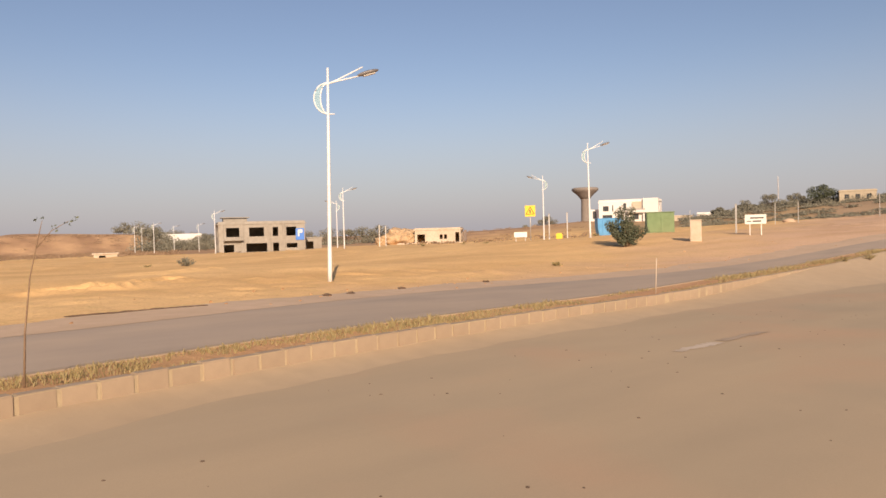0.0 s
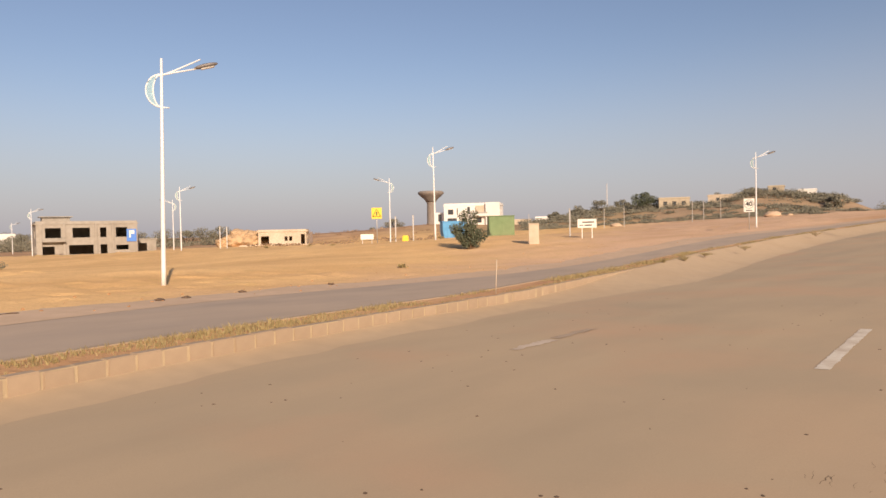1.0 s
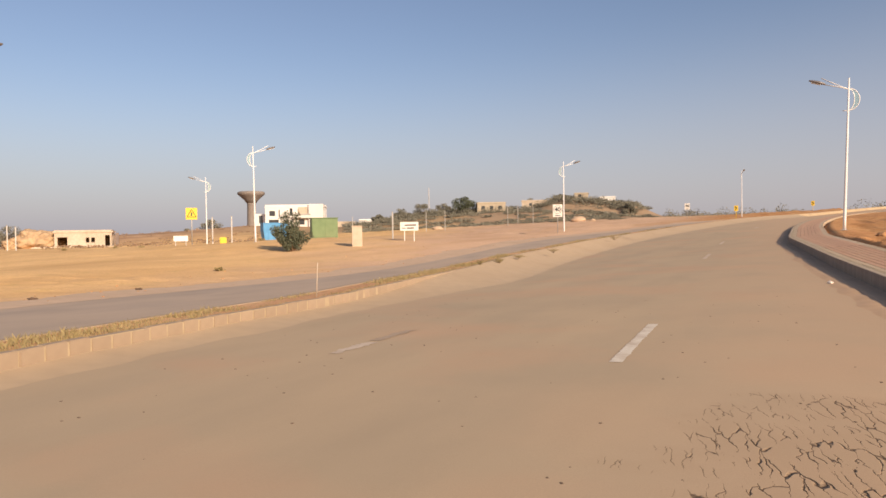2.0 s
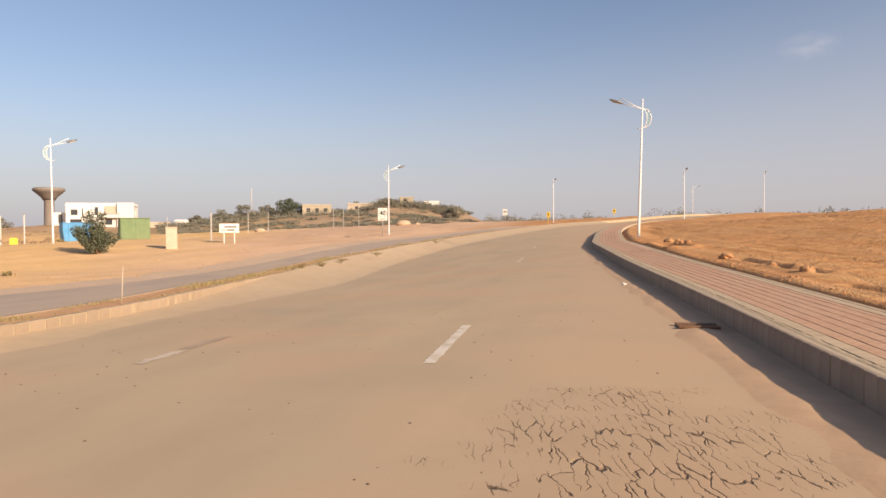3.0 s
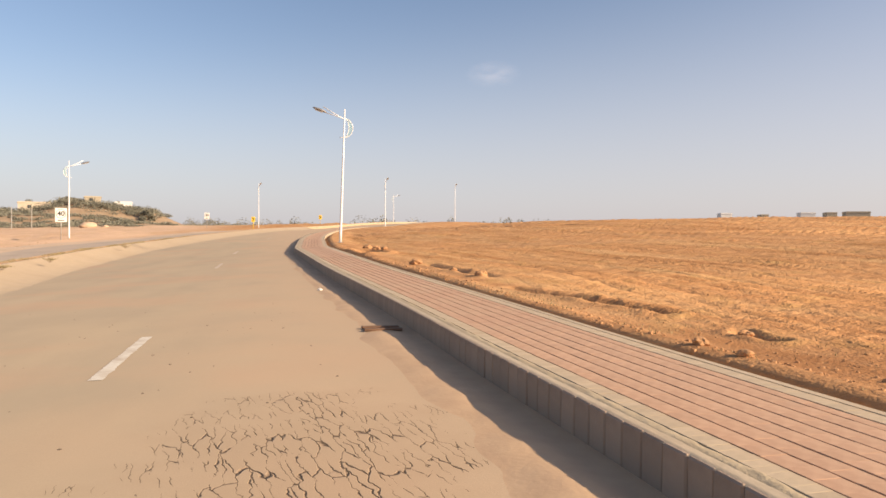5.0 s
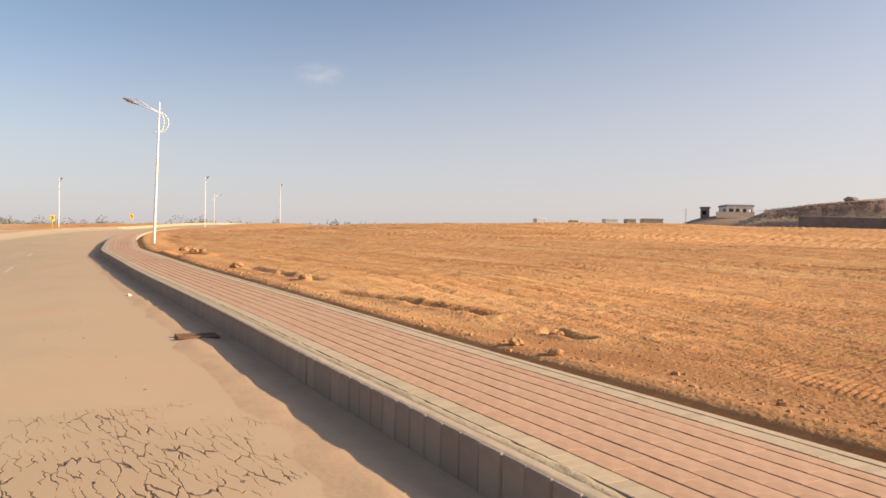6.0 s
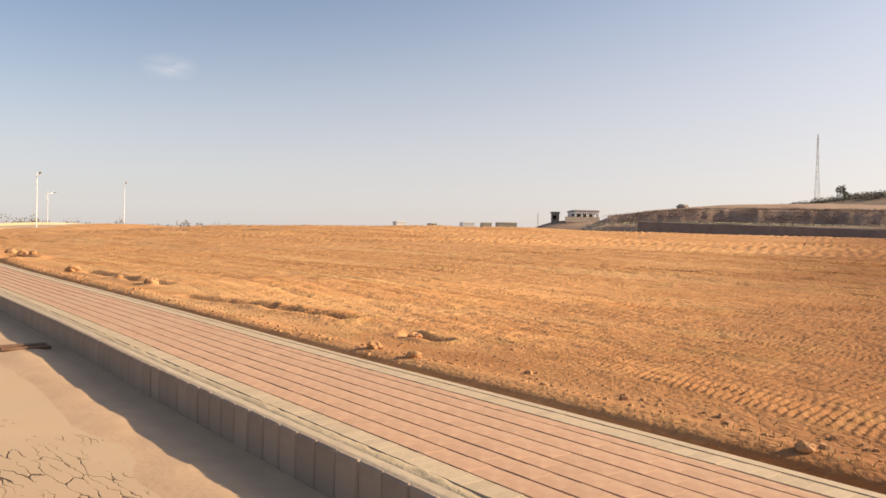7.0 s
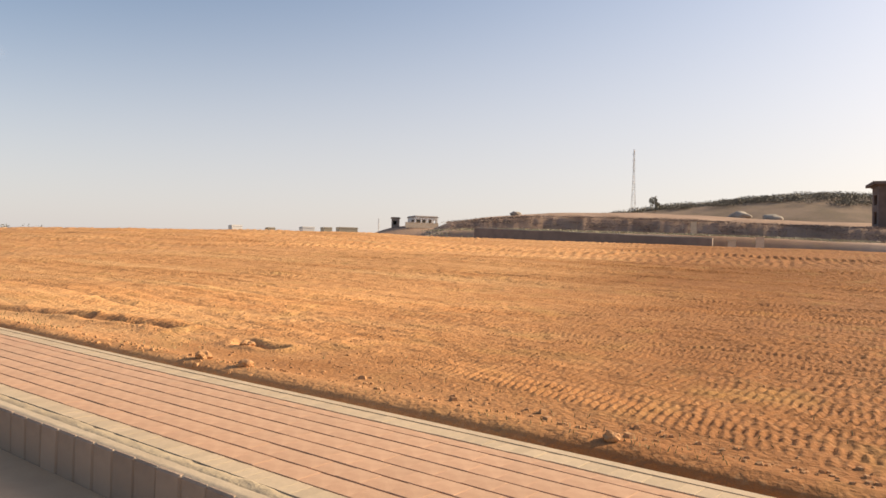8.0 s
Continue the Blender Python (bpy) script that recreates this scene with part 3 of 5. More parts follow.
def tube(bm, pts, radii, sides=8, cap=True):
    """A tube along pts."""
    rings = []
    pts = [Vector(p) for p in pts]
    for i, p in enumerate(pts):
        d = (pts[min(i + 1, len(pts) - 1)] - pts[max(i - 1, 0)]).normalized()
        up = Vector((0, 0, 1)) if abs(d.z) < 0.9 else Vector((1, 0, 0))
        a = d.cross(up).normalized()
        b = d.cross(a)
        r = radii[i] if isinstance(radii, (list, tuple)) else radii
        rings.append([bm.verts.new(p + (a * math.cos(k * 2 * math.pi / sides) + b * math.sin(k * 2 * math.pi / sides)) * r) for k in range(sides)])
    for u, w in zip(rings, rings[1:]):
        for k in range(sides):
            f = bm.faces.new((u[k], u[(k + 1) % sides], w[(k + 1) % sides], w[k]))
            f.smooth = True
    if cap:
        bm.faces.new(rings[0][::-1])
        bm.faces.new(rings[-1])
    bmesh.ops.recalc_face_normals(bm, faces=bm.faces)
    return bm


def B():
    return bmesh.new()


# ---- ground ----
rings = np.concatenate([np.linspace(0.2, 4, 10), np.arange(4.03, 19, 0.031), np.arange(19, 34, 0.055), np.arange(34, 62, 0.23), np.arange(62, 180, 1.0), np.geomspace(180, 3200, 90)])
cols = np.concatenate([np.arange(-45, 54, 0.4), np.arange(54, 135, 0.14), np.arange(135, 315, 3.0)])
R2, A2 = np.meshgrid(rings, np.radians(np.append(cols, cols[0] + 360)), indexing="ij")
X2, Y2 = R2 * np.sin(A2), R2 * np.cos(A2)
Z2 = ground_height(X2, Y2) + rough(X2, Y2)
ground = sheet("ground", np.stack([X2.ravel(), Y2.ravel(), Z2.ravel()], 1).tolist(), grid_faces(*R2.shape), M_SOIL)
tagged(ground, "bare orange soil of graded building land with track marks", "ground", kind="structure")


def ribbon(name, s_list, v_list, lift, material, noise_edge=0.0):
    """A road surface laid on the land; v_list gives the offsets across as functions of s."""
    s = np.asarray(s_list, float)
    vs = np.stack([f(s) if callable(f) else np.full_like(s, f) for f in v_list], 1)
    S = np.repeat(s[:, None], vs.shape[1], 1)
    if noise_edge:
        vs[:, -1] += noise_edge * np.array([noise.noise((k * 0.35, 3.1, 0)) + 0.5 * noise.noise((k * 1.3, 7.7, 0)) for k in s])
    X, Y = road_xy(S, vs)
    Z = land(X, Y) + lift + gutter_dip(vs)
    return sheet(name, np.stack([X.ravel(), Y.ravel(), Z.ravel()], 1).tolist(), [f[::-1] for f in grid_faces(*X.shape)], material)


s_far = np.concatenate([np.arange(-30, 60, 0.5), np.arange(60, 335, 2.0)])
lanes = [KERB_R - 0.02, KERB_R + 0.08, KERB_R + 0.2, KERB_R + 0.32, KERB_R + 0.42, KERB_R + 0.52, -1.6, 0.5, 2.6, 4.7, 6.6, lambda s: median_v(s) + 0.05]
road = ribbon("road", s_far, lanes, 0.0, M_ROAD)
tagged(road, "dusty beige asphalt carriageway with cracks and faded lane lines", "road", kind="structure")
far_lanes = [lambda s: median_v(s) + 1.5, lambda s: median_v(s) + 3.4, 14.9, far_edge]
far_road = ribbon("road", s_far, far_lanes, -0.02, M_FAR_ROAD, 0.5)
tagged(far_road, "grey asphalt carriageway with sand drifted over its edge", "road", kind="structure")


sv = np.arange(-12, 120, 0.5)
edge_in = far_edge(sv) - 0.3
edge_out = far_edge(sv) + 2.3 + np.array([0.7 * noise.noise((k * 0.3, 9.0, 0)) + 0.4 * noise.noise((k * 1.1, 2.0, 0)) for k in sv])
fr = np.linspace(0, 1, 6)[None]
VX, VY = road_xy(np.repeat(sv[:, None], 6, 1), edge_in[:, None] * (1 - fr) + edge_out[:, None] * fr)
VZ = np.maximum(ground_height(VX, VY) + rough(VX, VY), land(VX, VY) - 0.03) + 0.016 - 0.03 * (fr > 0.99)
M_VERGE = surface("verge_dust", (0.53, 0.375, 0.25), (0.59, 0.42, 0.285), (0.46, 0.31, 0.195), 2.0, 0.95, relief=0.5, depth=0.02)
verge = sheet("verge", np.stack([VX.ravel(), VY.ravel(), VZ.ravel()], 1).tolist(), [f[::-1] for f in grid_faces(*VX.shape)], M_VERGE)
tagged(verge, "pale dusty verge beside the far carriageway", "verge", kind="structure")


def strip(name, material, s0, s1, v0, v1, lift, ds=0.5, parent=None):
    """A flat strip along the road."""
    n = max(2, int((s1 - s0) / ds) + 1)
    s = np.linspace(s0, s1, n)
    S = np.stack([s, s], 1)
    V = np.stack([v0(s) if callable(v0) else np.full(n, v0), v1(s) if callable(v1) else np.full(n, v1)], 1)
    X, Y = road_xy(S, V)
    Z = land(X, Y) + lift
    ob = sheet(name, np.stack([X.ravel(), Y.ravel(), Z.ravel()], 1).tolist(), [f[::-1] for f in grid_faces(n, 2)], material)
    ob.parent = parent
    return ob


def worn_dash(s0, s1, v, material, ragged):
    """A painted lane dash with a chipped outline."""
    n = 60
    s = np.linspace(s0, s1, n)
    lo = np.array([v - 0.075 + ragged * (noise.noise((k * 3.0, v, 1)) + 1.2 * noise.noise((k * 23.0, v, 2))) for k in s])
    hi = np.array([v + 0.075 + ragged * (noise.noise((k * 3.0, v, 5)) + 1.2 * noise.noise((k * 23.0, v, 7))) for k in s])
    X, Y = road_xy(np.stack([s, s], 1), np.stack([lo, hi], 1))
    Z = land(X, Y) + 0.006
    ob = sheet("lane_dash", np.stack([X.ravel(), Y.ravel(), Z.ravel()], 1).tolist(), [f[::-1] for f in grid_faces(n, 2)], material)
    ob.parent = road
    return ob


for s0, s1, ok in ((8.25, 11.55, 1), (31.2, 35.0, 1), (44.5, 47.5, 1), (68, 71, 1)):
    worn_dash(s0, s1, 1.81 if s0 < 20 else 2.3, M_LINE if s0 < 20 else M_LINE_FADED, 0.018)
worn_dash(8.0, 9.0, 5.38, M_LINE_FADED, 0.05)
worn_dash(9.15, 10.3, 5.40, M_LINE_GHOST, 0.07)


# ---- kerbs, footpath, median ----
def heading(s):
    return ROAD_TURN - math.degrees(max(s - BEND_AT, 0) / BEND_R)


def road_pose(s, v, lift):
    """The pose of a piece that lies along the road."""
    x, y = (float(c) for c in road_xy(s, v))
    x2, y2 = (float(c) for c in road_xy(s + 0.2, v))
    z = float(land(x, y))
    tilt = -math.degrees(math.atan2(float(land(x2, y2)) - z, 0.2))
    return Matrix.Translation((x, y, z + lift)) @ pose(0, 0, 0, 0, 0, math.degrees(math.atan2(y2 - y, x2 - x))) @ pose(0, 0, 0, 0, tilt, 0)


def box_mesh(name, sx, sy, sz, material, bevel=0.008):
    bm = B()
    box(bm, sx, sy, sz, 0, 0, -sz, bevel=bevel)
    me = bpy.data.meshes.new(name)
    bm.to_mesh(me)
    bm.free()
    me.materials.append(material)
    return me


def piece(name, me, m, parent):
    ob = new(name, me)
    ob.parent = parent
    ob.matrix_basis = m
    return ob


class Pile:
    """Many small boxes joined into one mesh."""

    def __init__(self):
        self.v, self.f = [], []

    def add(self, sx, sy, sz, m):
        k = len(self.v)
        for z in (-sz, 0):
            for x, y in ((-sx, -sy), (sx, -sy), (sx, sy), (-sx, sy)):
                self.v.append(tuple(m @ Vector((x / 2, y / 2, z))))
        self.f += [(k + 4, k + 5, k + 6, k + 7), (k, k + 1, k + 5, k + 4), (k + 1, k + 2, k + 6, k + 5), (k + 2, k + 3, k + 7, k + 6), (k + 3, k, k + 4, k + 7)]

    def make(self, name, material, parent, label=""):
        ob = sheet(name, self.v, self.f, material, smooth=False)
        ob.parent = parent
        return tagged(ob, label, kind="stuff")


def slab(name, material, s0, s1, v0, v1, top, depth, parent=None, ds=0.5, rise=None):
    """A thick strip along the road, from v0 (left) to v1 (right)."""
    n = max(2, int((s1 - s0) / ds) + 1)
    s = np.linspace(s0, s1, n)
    a = v0(s) if callable(v0) else np.full(n, v0)
    b = v1(s) if callable(v1) else np.full(n, v1)
    V = np.stack([a, a, b, b], 1)
    X, Y = road_xy(np.repeat(s[:, None], 4, 1), V)
    Z = land(X, Y) + np.array([top - depth, top, top, top - depth])[None] + (rise(s)[:, None] if rise else 0)
    ob = sheet(name, np.stack([X.ravel(), Y.ravel(), Z.ravel()], 1).tolist(), grid_faces(n, 4), material, smooth=False)
    ob.parent = parent
    return ob


rnd = random.Random(4)
kerb = thing("kerb", 0, 0, 0, 0, "grey concrete kerb of upright stones along the footpath", "kerb", kind="structure")
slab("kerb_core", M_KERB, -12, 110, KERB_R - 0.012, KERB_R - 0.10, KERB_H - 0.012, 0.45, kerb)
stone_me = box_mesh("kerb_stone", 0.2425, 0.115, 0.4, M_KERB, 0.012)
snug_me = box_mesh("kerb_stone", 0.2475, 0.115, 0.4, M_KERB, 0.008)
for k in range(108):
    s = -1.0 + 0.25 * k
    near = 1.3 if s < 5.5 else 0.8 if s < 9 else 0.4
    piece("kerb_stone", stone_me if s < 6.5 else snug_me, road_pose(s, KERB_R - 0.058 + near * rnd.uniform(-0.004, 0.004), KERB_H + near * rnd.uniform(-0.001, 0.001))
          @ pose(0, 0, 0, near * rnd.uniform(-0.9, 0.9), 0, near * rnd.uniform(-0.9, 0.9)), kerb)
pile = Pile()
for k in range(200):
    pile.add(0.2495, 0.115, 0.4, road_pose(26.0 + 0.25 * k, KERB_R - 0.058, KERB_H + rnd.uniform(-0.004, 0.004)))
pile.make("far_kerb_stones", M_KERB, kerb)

# added pale strip that keeps the stones' tops sunlit above the shade-darkened faces
sc = np.concatenate([np.arange(-6, 16, 0.06), np.arange(16, 110, 0.4)])
fc = np.linspace(0, 1, 5)[None]
wave = np.array([noise.noise((k * 4.0, 21.0, 0)) + 0.5 * noise.noise((k * 13.0, 24.0, 0)) for k in sc])
SC = np.repeat(sc[:, None], 5, 1)
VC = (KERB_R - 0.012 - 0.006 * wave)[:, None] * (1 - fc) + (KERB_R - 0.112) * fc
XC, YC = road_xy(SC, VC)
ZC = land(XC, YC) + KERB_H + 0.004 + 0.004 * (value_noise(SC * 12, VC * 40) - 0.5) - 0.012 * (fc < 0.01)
cap = sheet("sunlit_top_strip", np.stack([XC.ravel(), YC.ravel(), ZC.ravel()], 1).tolist(), grid_faces(*XC.shape), M_CAP)
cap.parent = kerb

pavement = slab("pavement", M_JOINT, -12, 110, KERB_R - 0.105, PAVE_OUT + 0.06, KERB_H - 0.014, 0.45)
tagged(pavement, "footpath of red pavers edged with grey soldier pavers", "pavement", kind="structure")
sm = np.concatenate([np.arange(-6, 14, 0.035), np.arange(14, 110, 0.4)])
fm = np.linspace(0, 1, 7)[None]
lip = np.array([noise.noise((k * 3.1, 1.0, 0)) + 0.6 * noise.noise((k * 9, 4.0, 0)) for k in sm])
lip2 = np.array([noise.noise((k * 2.3, 11.0, 0)) + 0.6 * noise.noise((k * 8, 14.0, 0)) for k in sm])
VM = (KERB_R - 0.098 + 0.014 * lip)[:, None] * (1 - fm) + (KERB_R - 0.230 - 0.014 * lip2)[:, None] * fm
SM = np.repeat(sm[:, None], 7, 1)
XM, YM = road_xy(SM, VM)
ZM = land(XM, YM) + KERB_H - 0.006 + 0.010 * np.sin(math.pi * fm) + 0.009 * (value_noise(SM * 14, VM * 30) - 0.5) + 0.010 * (value_noise(SM * 4, VM * 9) - 0.5) - 0.004 * (np.abs(fm - 0.5) > 0.45)
smear = sheet("mortar_bed", np.stack([XM.ravel(), YM.ravel(), ZM.ravel()], 1).tolist(), grid_faces(*XM.shape), M_MORTAR)
smear.parent = pavement
red_me = box_mesh("red_paver", 0.1994, 0.176, 0.06, M_RED, 0.0015)
thin_me = box_mesh("red_paver", 0.1994, 0.105, 0.06, M_RED, 0.0015)
grey_me = box_mesh("grey_paver", 0.0985, 0.165, 0.06, M_GREY, 0.0015)
ROWS_RED = [-2.815 - 0.188 * k for k in range(6)]
red_far, grey_far = Pile(), Pile()
PAVER_TOP = KERB_H + 0.002
for i, v in enumerate(ROWS_RED + [-3.905]):
    wide = i < 6
    for k in range(int(36 / 0.2)):
        s = -6 + 0.2 * k + (0.1 if i % 2 else 0)
        m = road_pose(s, v, PAVER_TOP + rnd.uniform(-0.0015, 0.0015)) @ pose(0, 0, 0, rnd.uniform(-0.3, 0.3), rnd.uniform(-0.1, 0.1), rnd.uniform(-0.5, 0.5))
        if 1.0 <= s < 8.8:
            piece("red_paver", red_me if wide else thin_me, m, pavement)
        else:
            red_far.add(0.198, 0.180 if wide else 0.105, 0.06, m)
red_far.make("red_pavers", M_RED, pavement)
for v in (-2.635, -4.06):
    for k in range(360):
        s = -6 + 0.1 * k
        m = road_pose(s, v, PAVER_TOP + rnd.uniform(-0.0015, 0.0015)) @ pose(0, 0, 0, 0, 0, rnd.uniform(-0.8, 0.8))
        if 1.0 <= s < 8.5:
            piece("grey_paver", grey_me, m, pavement)
        else:
            grey_far.add(0.097, 0.165, 0.06, m)
grey_far.make("grey_pavers", M_GREY, pavement)
for v in ROWS_RED + [-3.905]:
    slab("red_paver_row", M_RED, 30, 110, v + 0.086, v - 0.086, PAVER_TOP, 0.06, pavement)
for v in (-2.635, -4.06):
    slab("grey_paver_row", M_GREY, 30, 110, v + 0.082, v - 0.082, PAVER_TOP, 0.06, pavement)
slab("edging", M_GREY, -12, 110, -4.155, PAVE_OUT + 0.05, KERB_H + 0.004, 0.4, pavement)
far_path = slab("pavement", M_KERB_SANDY, 110, 330, KERB_R, PAVE_OUT, KERB_H, 0.4)
tagged(far_path, "pale footpath along the far bend", "pavement", kind="structure")

# median
MED_H = 0.29
median = thing("median", 0, 0, 0, 0, "narrow median of sandy kerb stones and dry grass", "median", kind="structure")
slab("median_core", M_MORTAR, -12, 200, lambda s: median_v(s) + 0.16, lambda s: median_v(s) + 0.009, MED_H - 0.012, 0.5, median, rise=med_rise)
med_me = box_mesh("kerb_stone", 0.345, 0.16, 0.42, M_KERB_SANDY, 0.014)
med_far = Pile()
for k in range(330):
    s = -2.0 + 0.36 * k
    v = float(median_v(s)) + 0.08
    m = road_pose(s, v + rnd.uniform(-0.008, 0.008), MED_H + float(med_rise(s)) + rnd.uniform(-0.012, 0.008)) @ pose(0, 0, 0, rnd.uniform(-1.2, 0.6), 0, 1.55 / 6 * math.exp(-max(s, -4) / 6) * 57 + rnd.uniform(-1, 1))
    if s < 42:
        piece("kerb_stone", med_me, m, median)
    else:
        med_far.add(0.335, 0.16, 0.42, m)
med_far.make("far_kerb_stones", M_KERB_SANDY, median)
slab("median_soil", M_SOIL, -12, 300, lambda s: median_v(s) + 1.35, lambda s: median_v(s) + 0.15, MED_H - 0.06, 0.4, median, rise=med_rise)
slab("median_far_kerb", M_KERB_SANDY, -12, 300, lambda s: median_v(s) + 1.5, lambda s: median_v(s) + 1.34, MED_H - 0.04, 0.45, median, rise=med_rise)


def drift(name, s0, s1, v_out, v_in, profile, seed, material, label, ds=0.25):
    """Sand blown against a kerb, from v_out to v_in; profile gives its height from s, the share of the way to the kerb and a wobble."""
    s = np.arange(s0, s1, ds)
    wob = np.array([noise.noise((k * 0.45, seed, 0)) + 0.6 * noise.noise((k * 1.3, seed, 3)) for k in s])
    a, b = v_in(s), v_out(s, wob)
    f = np.linspace(0, 1, 14)[None]
    S = np.repeat(s[:, None], 14, 1)
    V = b[:, None] * (1 - f) + a[:, None] * f
    X, Y = road_xy(S, V)
    Z = land(X, Y) + gutter_dip(V) - 0.004 + profile(S, f, wob[:, None]) + 0.004 * f
    faces = grid_faces(*X.shape)
    ob = sheet(name, np.stack([X.ravel(), Y.ravel(), Z.ravel()], 1).tolist(), faces if b[0] > a[0] else [q[::-1] for q in faces], material)
    return tagged(ob, label, "sand", kind="stuff")


def gutter_sand(s, f, wob):
    """A low uneven ridge of sand along the gutter that dips towards the kerb."""
    swell = 0.025 + 0.03 * wob * (1 - 0.6 * step(s, 9, 14)) + 0.016 * (value_noise(s * 2.3, f * 2.0) - 0.5) + 0.008 * (value_noise(s * 9, f * 9.0) - 0.5)
    return np.maximum(swell, 0.008) * np.sin(math.pi * np.clip(f * 1.25, 0, 1)) ** 1.3 + 0.012 * f ** 3


def median_sand(s, f, wob):
    """Sand against the median kerb, up to its top along the bend."""
    return (0.10 + (MED_H - 0.10 + med_rise(s)) * step(s, 13, 23)) * (1 + 0.25 * wob * (1 - step(s, 12, 18))) * f ** 1.35


M_DRIFT = surface("drifted_sand", (0.445, 0.33, 0.213), (0.485, 0.357, 0.228), (0.42, 0.298, 0.184), 3, 0.95, relief=0.3, depth=0.006)
M_GUTTER = surface("brown_gutter_sand", (0.52, 0.335, 0.20), (0.565, 0.37, 0.22), (0.45, 0.28, 0.16), 4, 0.95, relief=0.3, depth=0.008)
drift("sand_drift", -8, 90, lambda s, w: KERB_R + 0.90 + 0.2 * w, lambda s: KERB_R + 0.0 * s, gutter_sand, 2.0, M_GUTTER, "fine sand drifted into the gutter", 0.1)
drift("sand_drift", -8, 120, lambda s, w: median_v(s) - (0.75 + 1.3 * step(s, 11, 23)) * (1 + 0.4 * w * (1 - 0.8 * step(s, 9, 16))), median_v, median_sand, 5.0, M_DRIFT, "fine sand blown against the median kerb")


def blades(name, places, height, width, material, seed):
    """Thin curved blades at plan places, joined."""
    r = random.Random(seed)
    v, f = [], []
    for x, y, z, k in places:
        a, h = r.uniform(0, 6.28), height * r.uniform(0.5, 1.3) * k
        dx, dy = math.cos(a) * width, math.sin(a) * width
        lx, ly = r.uniform(-0.5, 0.5) * h, r.uniform(-0.5, 0.5) * h
        n = len(v)
        v += [(x - dx, y - dy, z), (x + dx, y + dy, z), (x + lx * 0.4 + dx * 0.6, y + ly * 0.4 + dy * 0.6, z + h * 0.6), (x + lx, y + ly, z + h)]
        f += [(n, n + 1, n + 2), (n, n + 2, n + 3)]
    return sheet(name, v, f, material, smooth=False)


spots = []
for k in range(26000):
    s = rnd.uniform(0, 1) ** 1.6 * 75 - 1.5
    v = float(median_v(s)) + rnd.uniform(0.16, 1.33)
    n = noise.noise((s * 0.5, v * 1.2, 0.3)) + 0.5 * noise.noise((s * 2.1, v * 2.5, 4.0))
    if n < -0.12:
        continue
    x, y = road_xy(s, v)
    spots.append((float(x), float(y), float(land(x, y)) + MED_H - 0.065 + float(med_rise(s)), 0.7 + n))
tagged(blades("dry_grass", spots, 0.085, 0.007, M_GRASS, 1), "short dry yellow grass on the median", "grass", kind="stuff")
spots = []
for k in range(1500):
    s, v = rnd.uniform(-3, 14), -4.7 - rnd.uniform(0, 1) ** 2 * 2.2
    if noise.noise((s * 0.8, v * 1.1, 2.0)) < 0.02:
        continue
    x, y = road_xy(s, v)
    spots.append((float(x), float(y), ground_at(x, y), 0.8))
tagged(blades("verge_grass", spots, 0.045, 0.005, M_GRASS, 2), "sparse dry grass beside the footpath", "grass", kind="stuff")


# ---- clods, stones, specks ----
def lump(name, x, y, z, size, material, seed, label, category="stone", group="", flat=0.7, lumpy=1.0):
    bm = B()
    bmesh.ops.create_icosphere(bm, subdivisions=5 if size > 2.5 else 3, radius=size)
    r = random.Random(seed)
    off = Vector((r.uniform(0, 50), r.uniform(0, 50), 0))
    for w in bm.verts:
        n = w.co.normalized()
        w.co += n * size * lumpy * (0.45 * noise.noise(n * 1.4 + off) + 0.2 * noise.noise(n * 4 + off) + (0.12 * noise.noise(n * 9 + off) + 0.07 * noise.noise(n * 22 + off) if size > 2.5 else 0))
        w.co.z = max(w.co.z * flat, -size * 0.3)
    for q in bm.faces:
        q.smooth = size > 0.3
    ob = part(name, bm, material)
    ob.matrix_basis = pose(x, y, z + size * 0.22, 0, 0, r.uniform(0, 360))
    return tagged(ob, label, category, group)


def soil_z(x, y):
    return float(ground_height(x, y) + rough(np.array(x), np.array(y)))


for k, (s, v, size) in enumerate(((7.15, -4.79, 0.085), (6.4, -4.80, 0.085), (2.2, -4.74, 0.06), (17.7, -5.6, 0.17), (23.6, -5.3, 0.2), (19.5, -5.4, 0.1), (7.8, -5.85, 0.09),
                                  (36.5, -5.7, 0.24), (35.0, -5.9, 0.2), (33.5, -6.0, 0.16))):
    x, y = (float(c) for c in road_xy(s, v))
    lump("clod", x, y, soil_z(x, y), size, M_ROCK, k, "dry orange clod of earth beside the footpath", "clod", "clods by the footpath")


def crumbs(name, places, material, label, category, flat=0.6):
    """Many small lumps in one mesh."""
    r = random.Random(9)
    v, f = [], []
    for x, y, z, size in places:
        n = len(v)
        ring = [(math.cos(a) * size * r.uniform(0.6, 1.3), math.sin(a) * size * r.uniform(0.6, 1.3)) for a in (0, 1.26, 2.5, 3.77, 5.0)]
        v += [(x + p, y + q, z - 0.3 * size) for p, q in ring]
        v += [(x + 0.6 * p, y + 0.6 * q, z + size * flat * r.uniform(0.6, 1.2)) for p, q in ring]
        f += [(n + i, n + (i + 1) % 5, n + 5 + (i + 1) % 5, n + 5 + i) for i in range(5)] + [(n + 5, n + 6, n + 7, n + 8, n + 9)]
    return tagged(sheet(name, v, f, material, smooth=False), label, category, kind="stuff")


